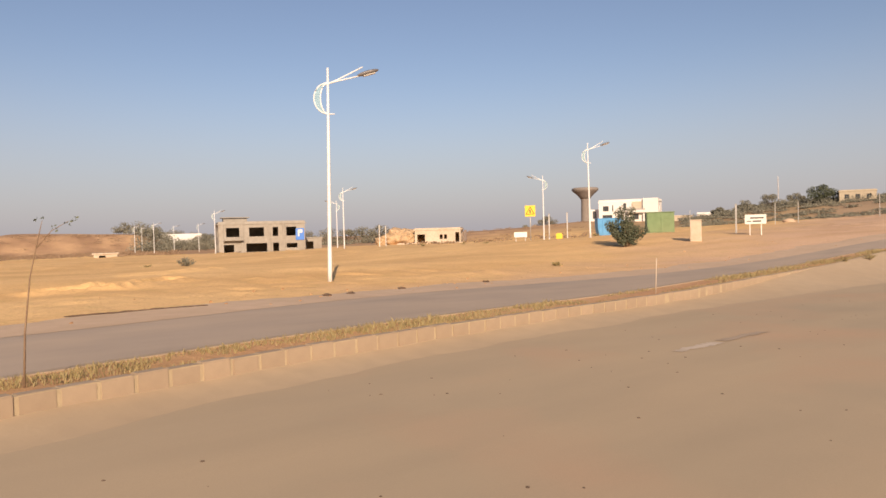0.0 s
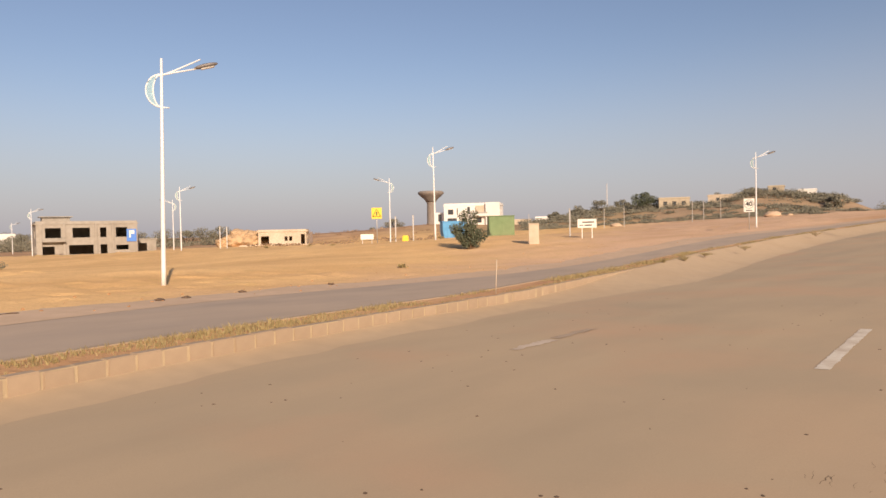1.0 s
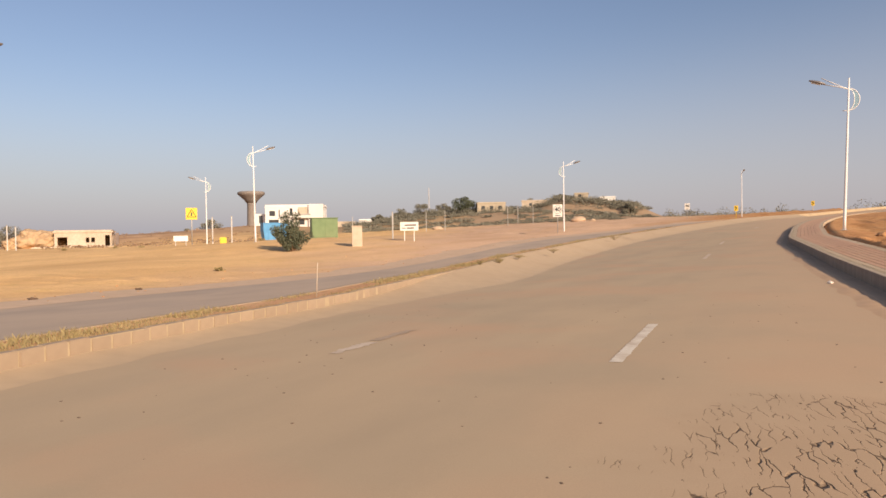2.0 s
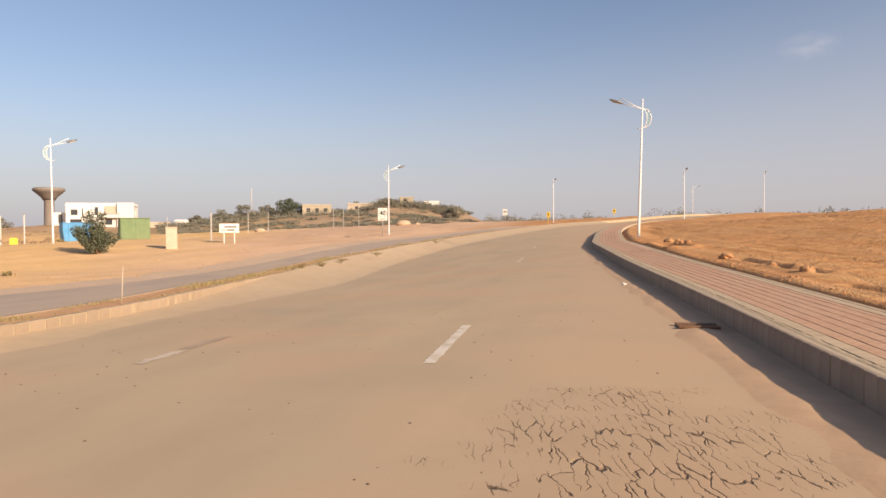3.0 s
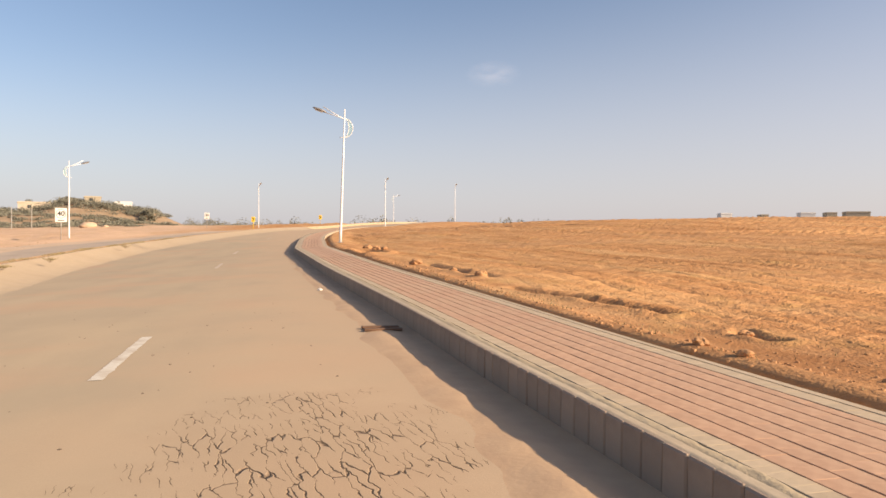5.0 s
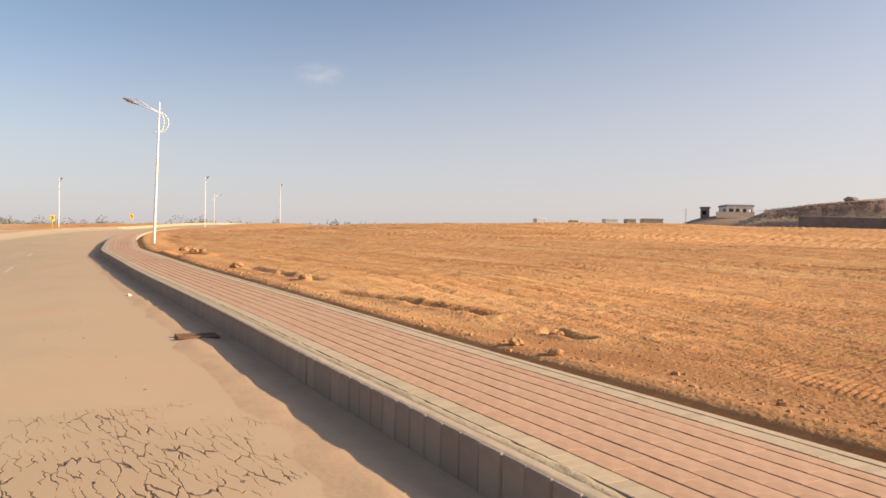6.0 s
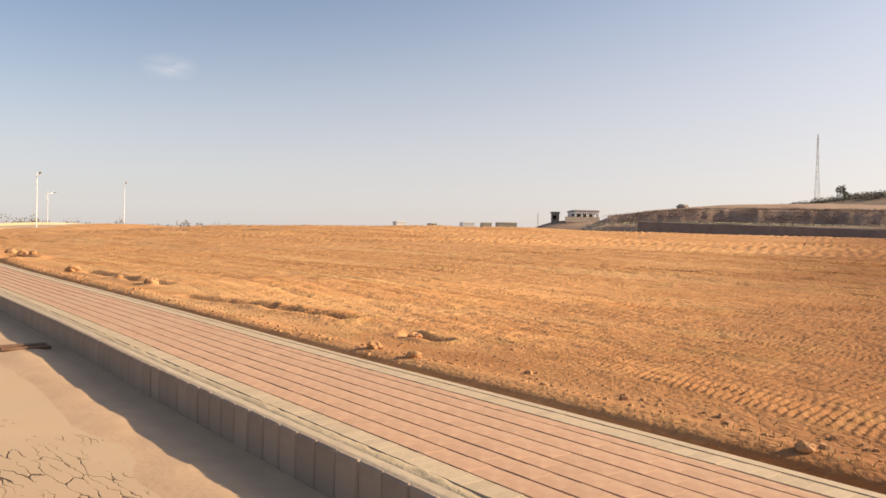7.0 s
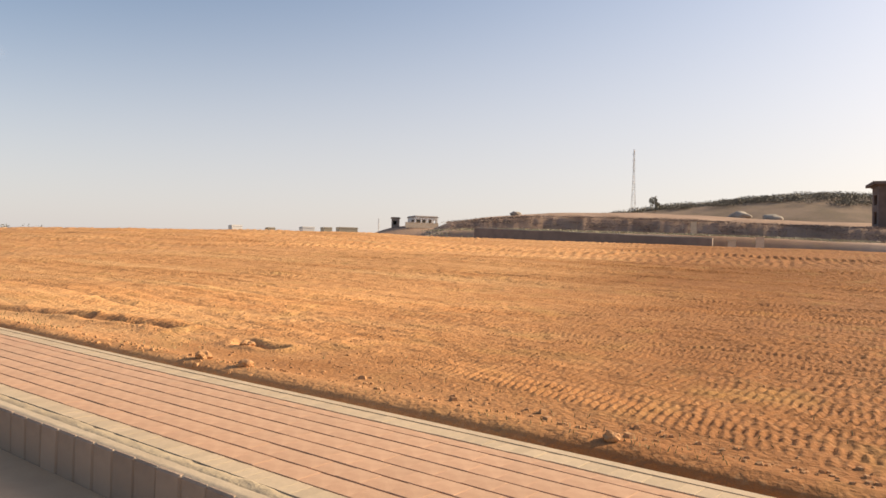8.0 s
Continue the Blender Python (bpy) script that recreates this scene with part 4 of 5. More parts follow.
spots = []
for k in range(1000):
    s = rnd.uniform(0, 1) ** 1.3 * 45 - 2
    v = -4.55 - abs(rnd.gauss(0, 0.28)) - (0.3 if s < 6 else 0)
    x, y = (float(c) for c in road_xy(s, v))
    spots.append((x, y, soil_z(x, y), rnd.uniform(0.008, 0.032) * (1 if rnd.random() < 0.9 else 1.8)))
crumbs("soil_crumbs", spots, M_ROCK, "loose crumbs of dry soil along the footpath", "soil")
spots = []
for k in range(1700):
    r, a = 8 + 30 * rnd.random() ** 1.5, radians(rnd.uniform(60, 138))
    x, y = r * math.sin(a), r * math.cos(a)
    if float(road_sv(np.array(x), np.array(y))[1]) > -5.2:
        continue
    spots.append((x, y, soil_z(x, y), rnd.uniform(0.008, 0.024)))
crumbs("field_crumbs", spots, M_ROCK, "small clods scattered over the field", "soil")
spots = []
for k in range(170):
    s, v = rnd.uniform(-2, 16), rnd.uniform(-1.0, 7.5)
    x, y = (float(c) for c in road_xy(s, v))
    spots.append((x, y, float(land(x, y)), rnd.uniform(0.008, 0.024)))
crumbs("tar_specks", spots, M_DARK_CLOD, "dark specks of tar and clods on the dusty asphalt", "specks", 0.25)
spots = []
for k in range(150):
    s = rnd.uniform(-4, 70)
    v = float(far_edge(s)) + rnd.uniform(-0.3, 2.6) if rnd.random() < 0.6 else rnd.gauss(22, 2)
    x, y = (float(c) for c in road_xy(s, v))
    spots.append((x, y, soil_z(x, y), rnd.uniform(0.02, 0.075)))
crumbs("verge_rubble", spots, M_ROCK, "rubble and clods on the verge of the far carriageway", "rubble")
for s, v, size in ((11.6, 19.8, 0.14), (12.6, 20.0, 0.12), (15.1, 20.6, 0.13), (19.5, 20.9, 0.12)):
    x, y = (float(c) for c in road_xy(s, v))
    lump("clod", x, y, soil_z(x, y), size, M_DARK_CLOD, int(s * 10), "dark clod on the far verge", "clod", "clods on the far verge", 0.45)

# flat dark lumps laid end to end as a dark line on the verge
for k in range(9):
    x, y = (float(c) for c in road_xy(4.2 + 0.38 * k, 18.75 + 0.04 * k))
    b = lump("clod", x, y, soil_z(x, y), 0.09, M_DARK_CLOD, 300 + k, "flat dark lump in a row on the far verge", "clod", "clods on the far verge", 0.3)
    b.scale = (2.6, 0.5, 0.8)
    b.rotation_euler = (0, 0, radians(heading(5)))

# storm drain inlet across the gutter
inlet = thing("drain_inlet", *(road_pose(11.25, -1.84, 0.0).translation), heading(12.2), "rusty drain inlet with two cover bars in the gutter", "drain")
for dx, mt in ((-0.15, M_RUST), (0.15, M_RUST)):
    part("cover_bar", box(B(), 0.11, 0.6, 0.04, dx, 0, 0.003, bevel=0.01), mt, inlet)
# flat black plate paints the shade of the gap between the bars
part("gap_shade", box(B(), 0.19, 0.56, 0.012, 0, 0, 0.004), M_BLACK, inlet, "black plate drawn for the shaded gap between the bars")
lump("pebble", *(road_pose(18.7, -1.55, 0.0).translation), 0.06, M_TARP, 77, "pale pebble lying in the gutter")


# ---- street lamps ----
def street_lamp():
    lamp = thing("street_lamp", 0, 0, 0, 0, "white street lamp with a crescent bracket and grey lamp head", "street lamp", "lamps along the road")
    part("base_plate", box(B(), 0.36, 0.36, 0.03, bevel=0.006), M_STEEL, lamp)
    part("pole", tube(B(), [(0, 0, 0.02), (0, 0, 0.6), (0, 0, 5.0), (0, 0, 8.5)], [0.092, 0.086, 0.064, 0.042], 12), M_WHITE, lamp)
    for reach in (0.55, 0.29):
        pts = []
        for k in range(15):
            a = math.pi / 2 + math.pi * k / 14
            pts.append((reach * math.cos(a) * (1.0 if a < math.pi else 1.0), 0, 7.3 + 0.61 * math.sin(a)))
        part("crescent_bar", tube(B(), pts, 0.028, 6), M_WHITE, lamp)
    bm = B()
    prev = None
    for k in range(15):
        a = math.pi / 2 + math.pi * k / 14
        cur = [bm.verts.new((q * math.cos(a), w, 7.3 + 0.6 * math.sin(a))) for q in (0.53, 0.31) for w in (-0.008, 0.008)]
        if prev:
            for i, j in ((0, 1), (1, 3), (3, 2), (2, 0)):
                bm.faces.new((prev[i], prev[j], cur[j], cur[i]))
        prev = cur
    bmesh.ops.recalc_face_normals(bm, faces=bm.faces)
    part("crescent_panel", bm, M_GREEN_PANEL, lamp, "pale green crescent panel")
    part("arm", tube(B(), [(-0.1, 0.0, 7.83), (0.35, 0, 8.03), (1.38, 0, 8.58)], 0.03, 6), M_WHITE, lamp)
    part("arm", tube(B(), [(-0.1, 0.0, 7.85), (0.4, 0, 8.0), (1.25, 0, 8.22)], 0.03, 6), M_WHITE, lamp)
    part("foot_bar", tube(B(), [(0, 0, 6.69), (0.27, 0, 6.69)], 0.025, 6), M_WHITE, lamp)
    bm = B()
    m = pose(1.58, 0, 8.36, 0, -17, 0)
    r = bmesh.ops.create_uvsphere(bm, u_segments=16, v_segments=8, radius=1, matrix=m @ Matrix.Diagonal((0.46, 0.17, 0.09, 1)))
    head = part("lamp_head", bm, M_LAMP_GREY, lamp, "grey cast lamp head")
    part("lens", box(B(), 0.5, 0.2, 0.03, 0.04, 0, -0.105, m, 0.008), M_LENS, head)
    return lamp


first_lamp = street_lamp()
LAMPS = [(-9.56, 29.07, 80, 1.1), (54.9, 46.3, -38, 1.6), (11.3, 66, 88, -0.5), (7.8, 92, -80, 0.0), (-8.0, 101, 80, 0), (-8.5, 128, -100, 0), (35.5, 87, 128, 0), (48.6, 140, 215, 0),
         (58.4, 121, 225, 0), (59.05, 205, 140, 0), (63.95, 162, 235, 0), (-23.3, 232, 60, 0), (-22.0, 196, 60, 0), (-18.85, 225, 60, 0), (-17.7, 146, 75, 0), (-20.6, 250, 60, 0), (-22.8, 262, 60, 0)]
for k, (az, d, arm, lean) in enumerate(LAMPS):
    x, y = at(az, d)
    z = ground_at(x, y) + (KERB_H if k == 1 else 0) - 0.02
    if k == 1:
        z = float(land(x, y)) + KERB_H + 0.004
    m = Matrix.Translation((x, y, z)) @ pose(0, 0, 0, 0, 0, -az) @ pose(0, 0, 0, 0, lean, 0) @ pose(0, 0, 0, 0, 0, 90 - arm + az)
    if k == 0:
        first_lamp.matrix_basis = m
    else:
        copy_thing(first_lamp, m)


# ---- signs ----
def spot(az, d, lift=0.0):
    x, y = at(az, d)
    return x, y, ground_at(x, y) - 0.03 + lift


def words(body, size, material, parent, x, y, z):
    cu = bpy.data.curves.new("lettering", "FONT")
    cu.body, cu.size, cu.align_x, cu.align_y, cu.extrude = body, size, "CENTER", "CENTER", 0.006
    cu.offset = size * 0.03
    ob = new("lettering", cu)
    dg = bpy.context.evaluated_depsgraph_get()
    me = bpy.data.meshes.new_from_object(ob.evaluated_get(dg))
    bpy.data.objects.remove(ob)
    me.materials.clear()
    me.materials.append(material)
    ob = new("lettering", me)
    ob.parent = parent
    ob.matrix_basis = pose(x, y, z, 90, 0, 0)
    return ob


def disc(bm, r, t, x, y, z, inner=0.0):
    """A disc or ring that faces -y."""
    n = 28
    rs = []
    for rad, yy in ((r, y), (r, y + t), (inner, y + t), (inner, y)) if inner else ((r, y), (r, y + t)):
        rs.append([bm.verts.new((x + rad * math.cos(2 * math.pi * k / n), yy, z + rad * math.sin(2 * math.pi * k / n))) for k in range(n)])
    pairs = list(zip(rs, rs[1:] + ([rs[0]] if inner else [])))
    for a, b in pairs:
        if a is b:
            continue
        for k in range(n):
            bm.faces.new((a[k], a[(k + 1) % n], b[(k + 1) % n], b[k]))
    if not inner:
        bm.faces.new(rs[0])
        bm.faces.new(rs[-1][::-1])
    bmesh.ops.recalc_face_normals(bm, faces=bm.faces)
    return bm


def speed_sign(az, d, k=1.0):
    sign = thing("speed_sign", *spot(az, d), -az, "white speed limit sign on a grey post beside the road", "road sign", "speed signs")
    part("post", tube(B(), [(0, 0.05, 0), (0, 0.05, 3.3 * k)], 0.045, 8), M_STEEL, sign)
    board = part("board", box(B(), 1.05 * k, 0.03, 1.4 * k, 0, 0, 1.95 * k, bevel=0.008), M_SIGN_WHITE, sign)
    part("ring", disc(B(), 0.46 * k, 0.01, 0, -0.026, 2.77 * k, 0.42 * k), M_BLACK, board)
    words("40", 0.66 * k, M_BLACK, board, 0, -0.024, 2.77 * k)
    part("text_bar", box(B(), 0.6 * k, 0.01, 0.09 * k, 0, -0.022, 2.07 * k), M_BLACK, board)
    return sign


speed_sign(35.0, 81.5)
speed_sign(44.8, 150, 0.9)

sign = thing("warning_sign", *spot(6.7, 72), -6.7, "yellow warning sign with a black triangle on a steel post", "road sign")
part("post", tube(B(), [(0, 0.05, 0), (0, 0.05, 3.4)], 0.05, 8), M_STEEL, sign)
board = part("board", box(B(), 1.02, 0.03, 1.1, 0, 0, 2.42, bevel=0.01), M_YELLOW, sign)
bm = B()
for a, b in (((-0.4, 2.66), (0.4, 2.66)), ((0.4, 2.66), (0.0, 3.36)), ((0.0, 3.36), (-0.4, 2.66))):
    tube(bm, [(a[0], -0.02, a[1]), (b[0], -0.02, b[1])], 0.028, 4)
part("triangle", bm, M_BLACK, board)
part("pictogram", box(B(), 0.13, 0.012, 0.34, 0, -0.02, 2.75, bevel=0.004), M_BLACK, board)

sign = thing("board_sign", *spot(5.9, 70), -5.9, "small blank white board on two short legs", "sign")
for dx in (-0.45, 0.45):
    part("leg", box(B(), 0.06, 0.06, 0.6, dx, 0.04, 0, bevel=0.006), M_STEEL, sign)
part("board", box(B(), 1.25, 0.03, 0.5, 0, 0, 0.42, bevel=0.006), M_SIGN_WHITE, sign)

sign = thing("street_name_sign", *spot(23.2, 63), -23.2, "white street sign with two dark lines of writing on two legs", "sign")
for dx in (-0.42, 0.42):
    part("leg", box(B(), 0.07, 0.07, 1.2, dx, 0.05, 0, bevel=0.006), M_SIGN_WHITE, sign)
board = part("board", box(B(), 1.6, 0.04, 0.76, 0, 0, 0.95, bevel=0.01), M_SIGN_WHITE, sign)
for w, z in ((1.0, 1.38), (0.62, 1.12)):
    part("text_bar", box(B(), w, 0.01, 0.11, 0.1, -0.026, z, bevel=0.002), M_BLACK, board)
part("arrow_bar", box(B(), 0.34, 0.01, 0.07, -0.48, -0.026, 1.14, bevel=0.002), M_BLACK, board)


def chevron_sign(az, d, k=1.0):
    sign = thing("chevron_sign", *spot(az, d), -az, "small yellow sign with a black chevron on a post", "road sign", "chevron signs")
    part("post", tube(B(), [(0, 0.05, 0), (0, 0.05, 2.9 * k)], 0.05, 8), M_YELLOW, sign)
    board = part("board", box(B(), 0.85 * k, 0.03, 1.25 * k, 0, 0, 1.75 * k, bevel=0.01), M_YELLOW, sign)
    bm = B()
    tube(bm, [(-0.2 * k, -0.03, 2.8 * k), (0.2 * k, -0.03, 2.38 * k), (-0.2 * k, -0.03, 1.95 * k)], 0.1 * k, 4)
    part("chevron", bm, M_BLACK, board)


chevron_sign(48.2, 134, 0.75)
chevron_sign(53.3, 215)
for az, d, h in ((21.9, 66, 2.5), (-9.0 + 17.2, 84, 3.2), (9.6, 84, 3.2), (-4.7, 118, 3.4), (-5.2, 118, 3.6), (18.9, 200, 4.5), (24.7, 150, 4.0), (26.2, 150, 4.0), (31.2, 165, 4.6), (32.0, 168, 4.6), (33.2, 170, 4.2)):
    post = thing("utility_post", *spot(az, d), -az, "plain grey concrete post standing in bare soil", "post", "posts on the waste land")
    part("shaft", box(B(), 0.13, 0.13, h, bevel=0.02), M_STEEL, post)
    part("cap", box(B(), 0.16, 0.16, 0.05, 0, 0, h), M_CONCRETE, post)
stake = thing("stake", *(road_pose(13.6, 9.35, MED_H - 0.07 + float(med_rise(13.6))).translation), 0, "thin pale wooden stake in the median grass", "stake")
part("stick", tube(B(), [(0, 0, 0), (0.02, 0, 0.42), (0.04, 0.01, 0.78)], [0.012, 0.011, 0.009], 6), M_BRICKY, stake)
barrel = thing("barrier", *spot(8.95, 80), -8.95, "small yellow plastic road barrier", "barrier")
part("shell", box(B(), 0.7, 0.4, 0.8, bevel=0.08), M_YELLOW, barrel)
part("foot", box(B(), 0.9, 0.5, 0.1, bevel=0.02), M_YELLOW, barrel)


# ---- boxes and the blue truck body by the side road ----
block = thing("service_box", *spot(19.05, 57.5), -19.05, "pale concrete service pillar standing on the verge", "service box")
part("body", box(B(), 0.8, 0.5, 1.62, bevel=0.02), M_BRICKY, block)
part("cap", box(B(), 0.86, 0.56, 0.07, 0, 0, 1.62, bevel=0.015), M_BRICKY, block)
part("door", box(B(), 0.6, 0.02, 1.2, 0, -0.255, 0.2, bevel=0.005), M_BRICKY, block)
cabin = thing("transformer_box", *spot(16.55, 84), -16.55 + 8, "large green steel transformer box on a plinth", "transformer")
part("plinth", box(B(), 3.2, 2.0, 0.18, bevel=0.02), M_CONCRETE, cabin)
part("body", box(B(), 2.95, 1.8, 2.3, 0, 0, 0.18, bevel=0.03), M_GREEN, cabin)
part("roof", box(B(), 3.1, 1.95, 0.09, 0, 0, 2.48, bevel=0.03), M_GREEN, cabin)
for dx in (-0.72, 0.72):
    door = part("door", box(B(), 1.36, 0.03, 2.05, dx, -0.915, 0.3, bevel=0.008), M_GREEN, cabin)
    part("louvre", box(B(), 0.7, 0.03, 0.35, dx, -0.935, 1.8, bevel=0.008), M_GREEN, door)
truck = thing("skip_container", *spot(12.75, 82), -12.75 + 12, "blue steel rubbish skip with sloping ends standing on soil", "skip")
bm = B()
for y0, y1 in ((-0.85, 0.85),):
    prof = [(-1.2, 0.25), (1.2, 0.25), (1.5, 1.0), (1.5, 2.05), (-1.35, 2.05), (-1.35, 1.2)]
    a = [bm.verts.new((x, y0, z)) for x, z in prof]
    b = [bm.verts.new((x, y1, z)) for x, z in prof]
    bm.faces.new(a)
    bm.faces.new(b[::-1])
    for k in range(6):
        bm.faces.new((a[k], b[k], b[(k + 1) % 6], a[(k + 1) % 6]))
bmesh.ops.recalc_face_normals(bm, faces=bm.faces)
body = part("body", bm, M_BLUE, truck)
for dx in (-0.8, 0.0, 0.8):
    part("rib", box(B(), 0.09, 0.06, 1.6, dx, -0.88, 0.35, bevel=0.01), M_BLUE, body)
part("rim", box(B(), 2.95, 1.8, 0.09, 0.075, 0, 2.05, bevel=0.02), M_BLUE, truck)
for dx in (-0.7, 0.7):
    part("skid", box(B(), 0.15, 1.6, 0.27, dx, 0, 0, bevel=0.02), M_RUST, truck)


# ---- houses ----
def wall_mesh(bm, w, h, t, openings, m):
    """A wall w wide and h high in its own x-z plane with openings (x0, x1, z0, z1) cut through."""
    xs = sorted({-w / 2, w / 2, *[o[0] for o in openings], *[o[1] for o in openings]})
    zs = sorted({0.0, h, *[o[2] for o in openings], *[o[3] for o in openings]})
    for x0, x1 in zip(xs, xs[1:]):
        run = None
        for z0, z1 in zip(zs, zs[1:]):
            cx, cz = (x0 + x1) / 2, (z0 + z1) / 2
            gap = any(o[0] < cx < o[1] and o[2] < cz < o[3] for o in openings)
            if gap:
                if run:
                    box(bm, x1 - x0, t, run[1] - run[0], cx, 0, run[0], m)
                run = None
            else:
                run = (run[0], z1) if run else (z0, z1)
        if run:
            box(bm, x1 - x0, t, run[1] - run[0], (x0 + x1) / 2, 0, run[0], m)
    bmesh.ops.remove_doubles(bm, verts=bm.verts, dist=0.001)
    return bm


def house(name, az, d, w, dep, h, storeys, front, side, material, label, turn=0.0, parapet=0.5, glaze=False, sink=0.3, roof_mat=None):
    x, y, z = spot(az, d, -sink)
    ob = thing(name, x, y, z, -az + turn, label, "house")
    t = 0.25
    part("front_wall", wall_mesh(B(), w, h + sink, t, [(a, b, c + sink, e + sink) for a, b, c, e in front], pose(0, -dep / 2, 0)), material, ob)
    part("back_wall", wall_mesh(B(), w, h + sink, t, [], pose(0, dep / 2, 0)), material, ob)
    for sgn in (-1, 1):
        part("side_wall", wall_mesh(B(), dep - t, h + sink, t, [(a, b, c + sink, e + sink) for a, b, c, e in side], pose(sgn * (w / 2 - t / 2), 0, 0, 0, 0, 90)), material, ob)
    for k in range(storeys):
        zz = sink + h * (k + 1) / storeys - 0.2
        last = k == storeys - 1
        part("roof" if last else "floor_slab", box(B(), w + (0.5 if last else -0.6), dep + (0.5 if last else -0.6), 0.22, 0, 0, zz + (0.2 if last else 0)), roof_mat or material, ob)
    if parapet:
        bm = B()
        for sx, sy, px, py in ((w, 0.2, 0, -dep / 2), (w, 0.2, 0, dep / 2), (0.2, dep - 0.2, -w / 2 + 0.1, 0), (0.2, dep - 0.2, w / 2 - 0.1, 0)):
            box(bm, sx, sy, parapet, px, py, h + sink + 0.22)
        part("parapet", bm, material, ob)
    if glaze:
        for a, b, c, e in front:
            part("window", box(B(), b - a, 0.05, e - c, (a + b) / 2, -dep / 2 + 0.05, c + sink), M_GLASS, ob, "dark window")
    return ob


grey_open = [(-8.6, -6.2, 0.3, 2.3), (-3.6, 0.9, 0.6, 2.5), (2.2, 3.5, 0.3, 2.5), (5.2, 7.6, 1.3, 2.3),
             (-7.8, -5.0, 4.0, 6.0), (-2.9, 0.3, 4.0, 6.0), (2.2, 3.4, 4.0, 6.0), (5.2, 7.4, 4.0, 6.0)]
villa = house("unfinished_house", -14.4, 171, 18.8, 12, 6.7, 2, grey_open, [(-4, -2, 1, 2.4), (1, 3, 1, 2.4), (-3, 0, 4, 5.6)], M_CONCRETE,
              "unfinished two storey grey concrete house with empty window openings", 6, 0.45)
part("roof_room", box(B(), 5.2, 4, 1.0, -5.4, 1, 7.6, bevel=0.03), M_CONCRETE, villa)
part("roof_canopy", box(B(), 6.2, 5, 0.18, -5.4, 1, 8.6), M_CONCRETE, villa)
part("balcony", box(B(), 4.2, 1.4, 0.2, -6.4, -6.7, 3.5), M_CONCRETE, villa)
for px in (-8.6, -4.4, 1.4, 4.6):
    part("pier", box(B(), 0.45, 0.3, 6.9, px, -6.25, 0.3), M_CONCRETE, villa)
banner = part("banner", box(B(), 1.9, 0.05, 2.6, 8.2, -6.28, 3.3), M_BLUE_SIGN, villa, "blue square banner with a white mark")
part("mark_stem", box(B(), 0.3, 0.02, 1.5, 7.9, -6.315, 4.1), M_SIGN_WHITE, banner)
part("mark_loop", box(B(), 0.7, 0.02, 0.7, 8.4, -6.315, 4.9), M_SIGN_WHITE, banner)
house("block_shed", -10.4, 180, 4.4, 5, 3.0, 1, [(-1.5, 0.2, 0.4, 2.2)], [], M_CONCRETE, "low unfinished concrete block shed beside the house", 0, 0)

low = house("unfinished_bungalow", -0.4, 150, 9.4, 7, 2.7, 1, [(-4.2, -2.6, 0.2, 1.9), (0.4, 1.0, 0.9, 1.8), (1.3, 1.9, 0.9, 1.8), (3.6, 4.4, 0.2, 2.2)], [(-2, -0.5, 0.4, 2)], M_BRICKY,
            "low unfinished masonry bungalow with a flat roof slab", -6, 0.25)
part("terrace", box(B(), 14.5, 3.0, 0.55, -0.6, -5.2, 0.0), M_BRICKY, low)
part("porch_pier", box(B(), 0.6, 0.6, 2.7, 5.6, -3.0, 0.2), M_DARK_WALL, low)
white_open = [(-8.6, -6.6, 3.6, 5.4), (-5.4, -5.0, 3.4, 5.8), (-1.6, -0.6, 3.6, 6.2), (1.2, 4.2, 3.4, 6.0), (5.4, 6.2, 3.8, 5.2), (-8.8, -5.4, 0.5, 2.3), (-3.5, -1.8, 0.6, 2.2), (1.5, 3.5, 0.5, 2.4)]
wh = house("white_villa", 14.6, 262, 20, 12, 6.6, 2, white_open, [(-3, -1, 3.6, 5.4)], M_PLASTER, "white plastered two storey villa with dark windows", -8, 0.7, True)
part("balcony", box(B(), 6.0, 1.6, 0.9, 2.8, -6.9, 3.1), M_PLASTER, wh)
part("tower_room", box(B(), 8.0, 8, 0.7, 1.5, 0, 6.9, bevel=0.02), M_PLASTER, wh)
part("wing", box(B(), 5.5, 7, 4.8, -11.5, 1.0, 0), M_PLASTER, wh)
part("stair_block", box(B(), 5.0, 1.4, 7.9, 7.6, -6.5, 0, bevel=0.04), M_PLASTER, wh)
part("recess_panel", box(B(), 3.2, 0.12, 2.7, 3.0, -6.22, 4.2), M_BRICKY, wh, "brown recessed panel")
part("balcony_rail", box(B(), 6.0, 0.1, 0.5, 2.8, -7.65, 4.0), M_STEEL, wh)
part("wing_window", box(B(), 1.2, 0.08, 2.6, -12.2, -2.55, 1.6), M_GLASS, wh, "dark tall window")

house("cream_building", 29.9, 246, 9.5, 7, 3.0, 1, [(-3.4, -2.2, 1.0, 2.2), (-0.6, 0.6, 1.0, 2.2), (2.2, 3.4, 1.0, 2.2)], [], M_CREAM, "cream coloured single storey building on the hill", 4, 0.3, True)
house("hill_house", 33.4, 250, 9, 6, 2.6, 1, [(-2, -1, 1, 2)], [], M_BRICKY, "pale low house on the scrub hill", 0, 0.2, True)
house("hill_house", 37.0, 250, 4.6, 5, 2.2, 1, [(-1, 0, 1, 2)], [], M_CREAM, "small cream hut on the hill top", 0, 0.2, True)
house("hill_house", 39.0, 256, 5.2, 5, 2.2, 1, [(-1, 0, 1, 1.8)], [], M_PLASTER, "small white house on the hill top", 0, 0.2, True)
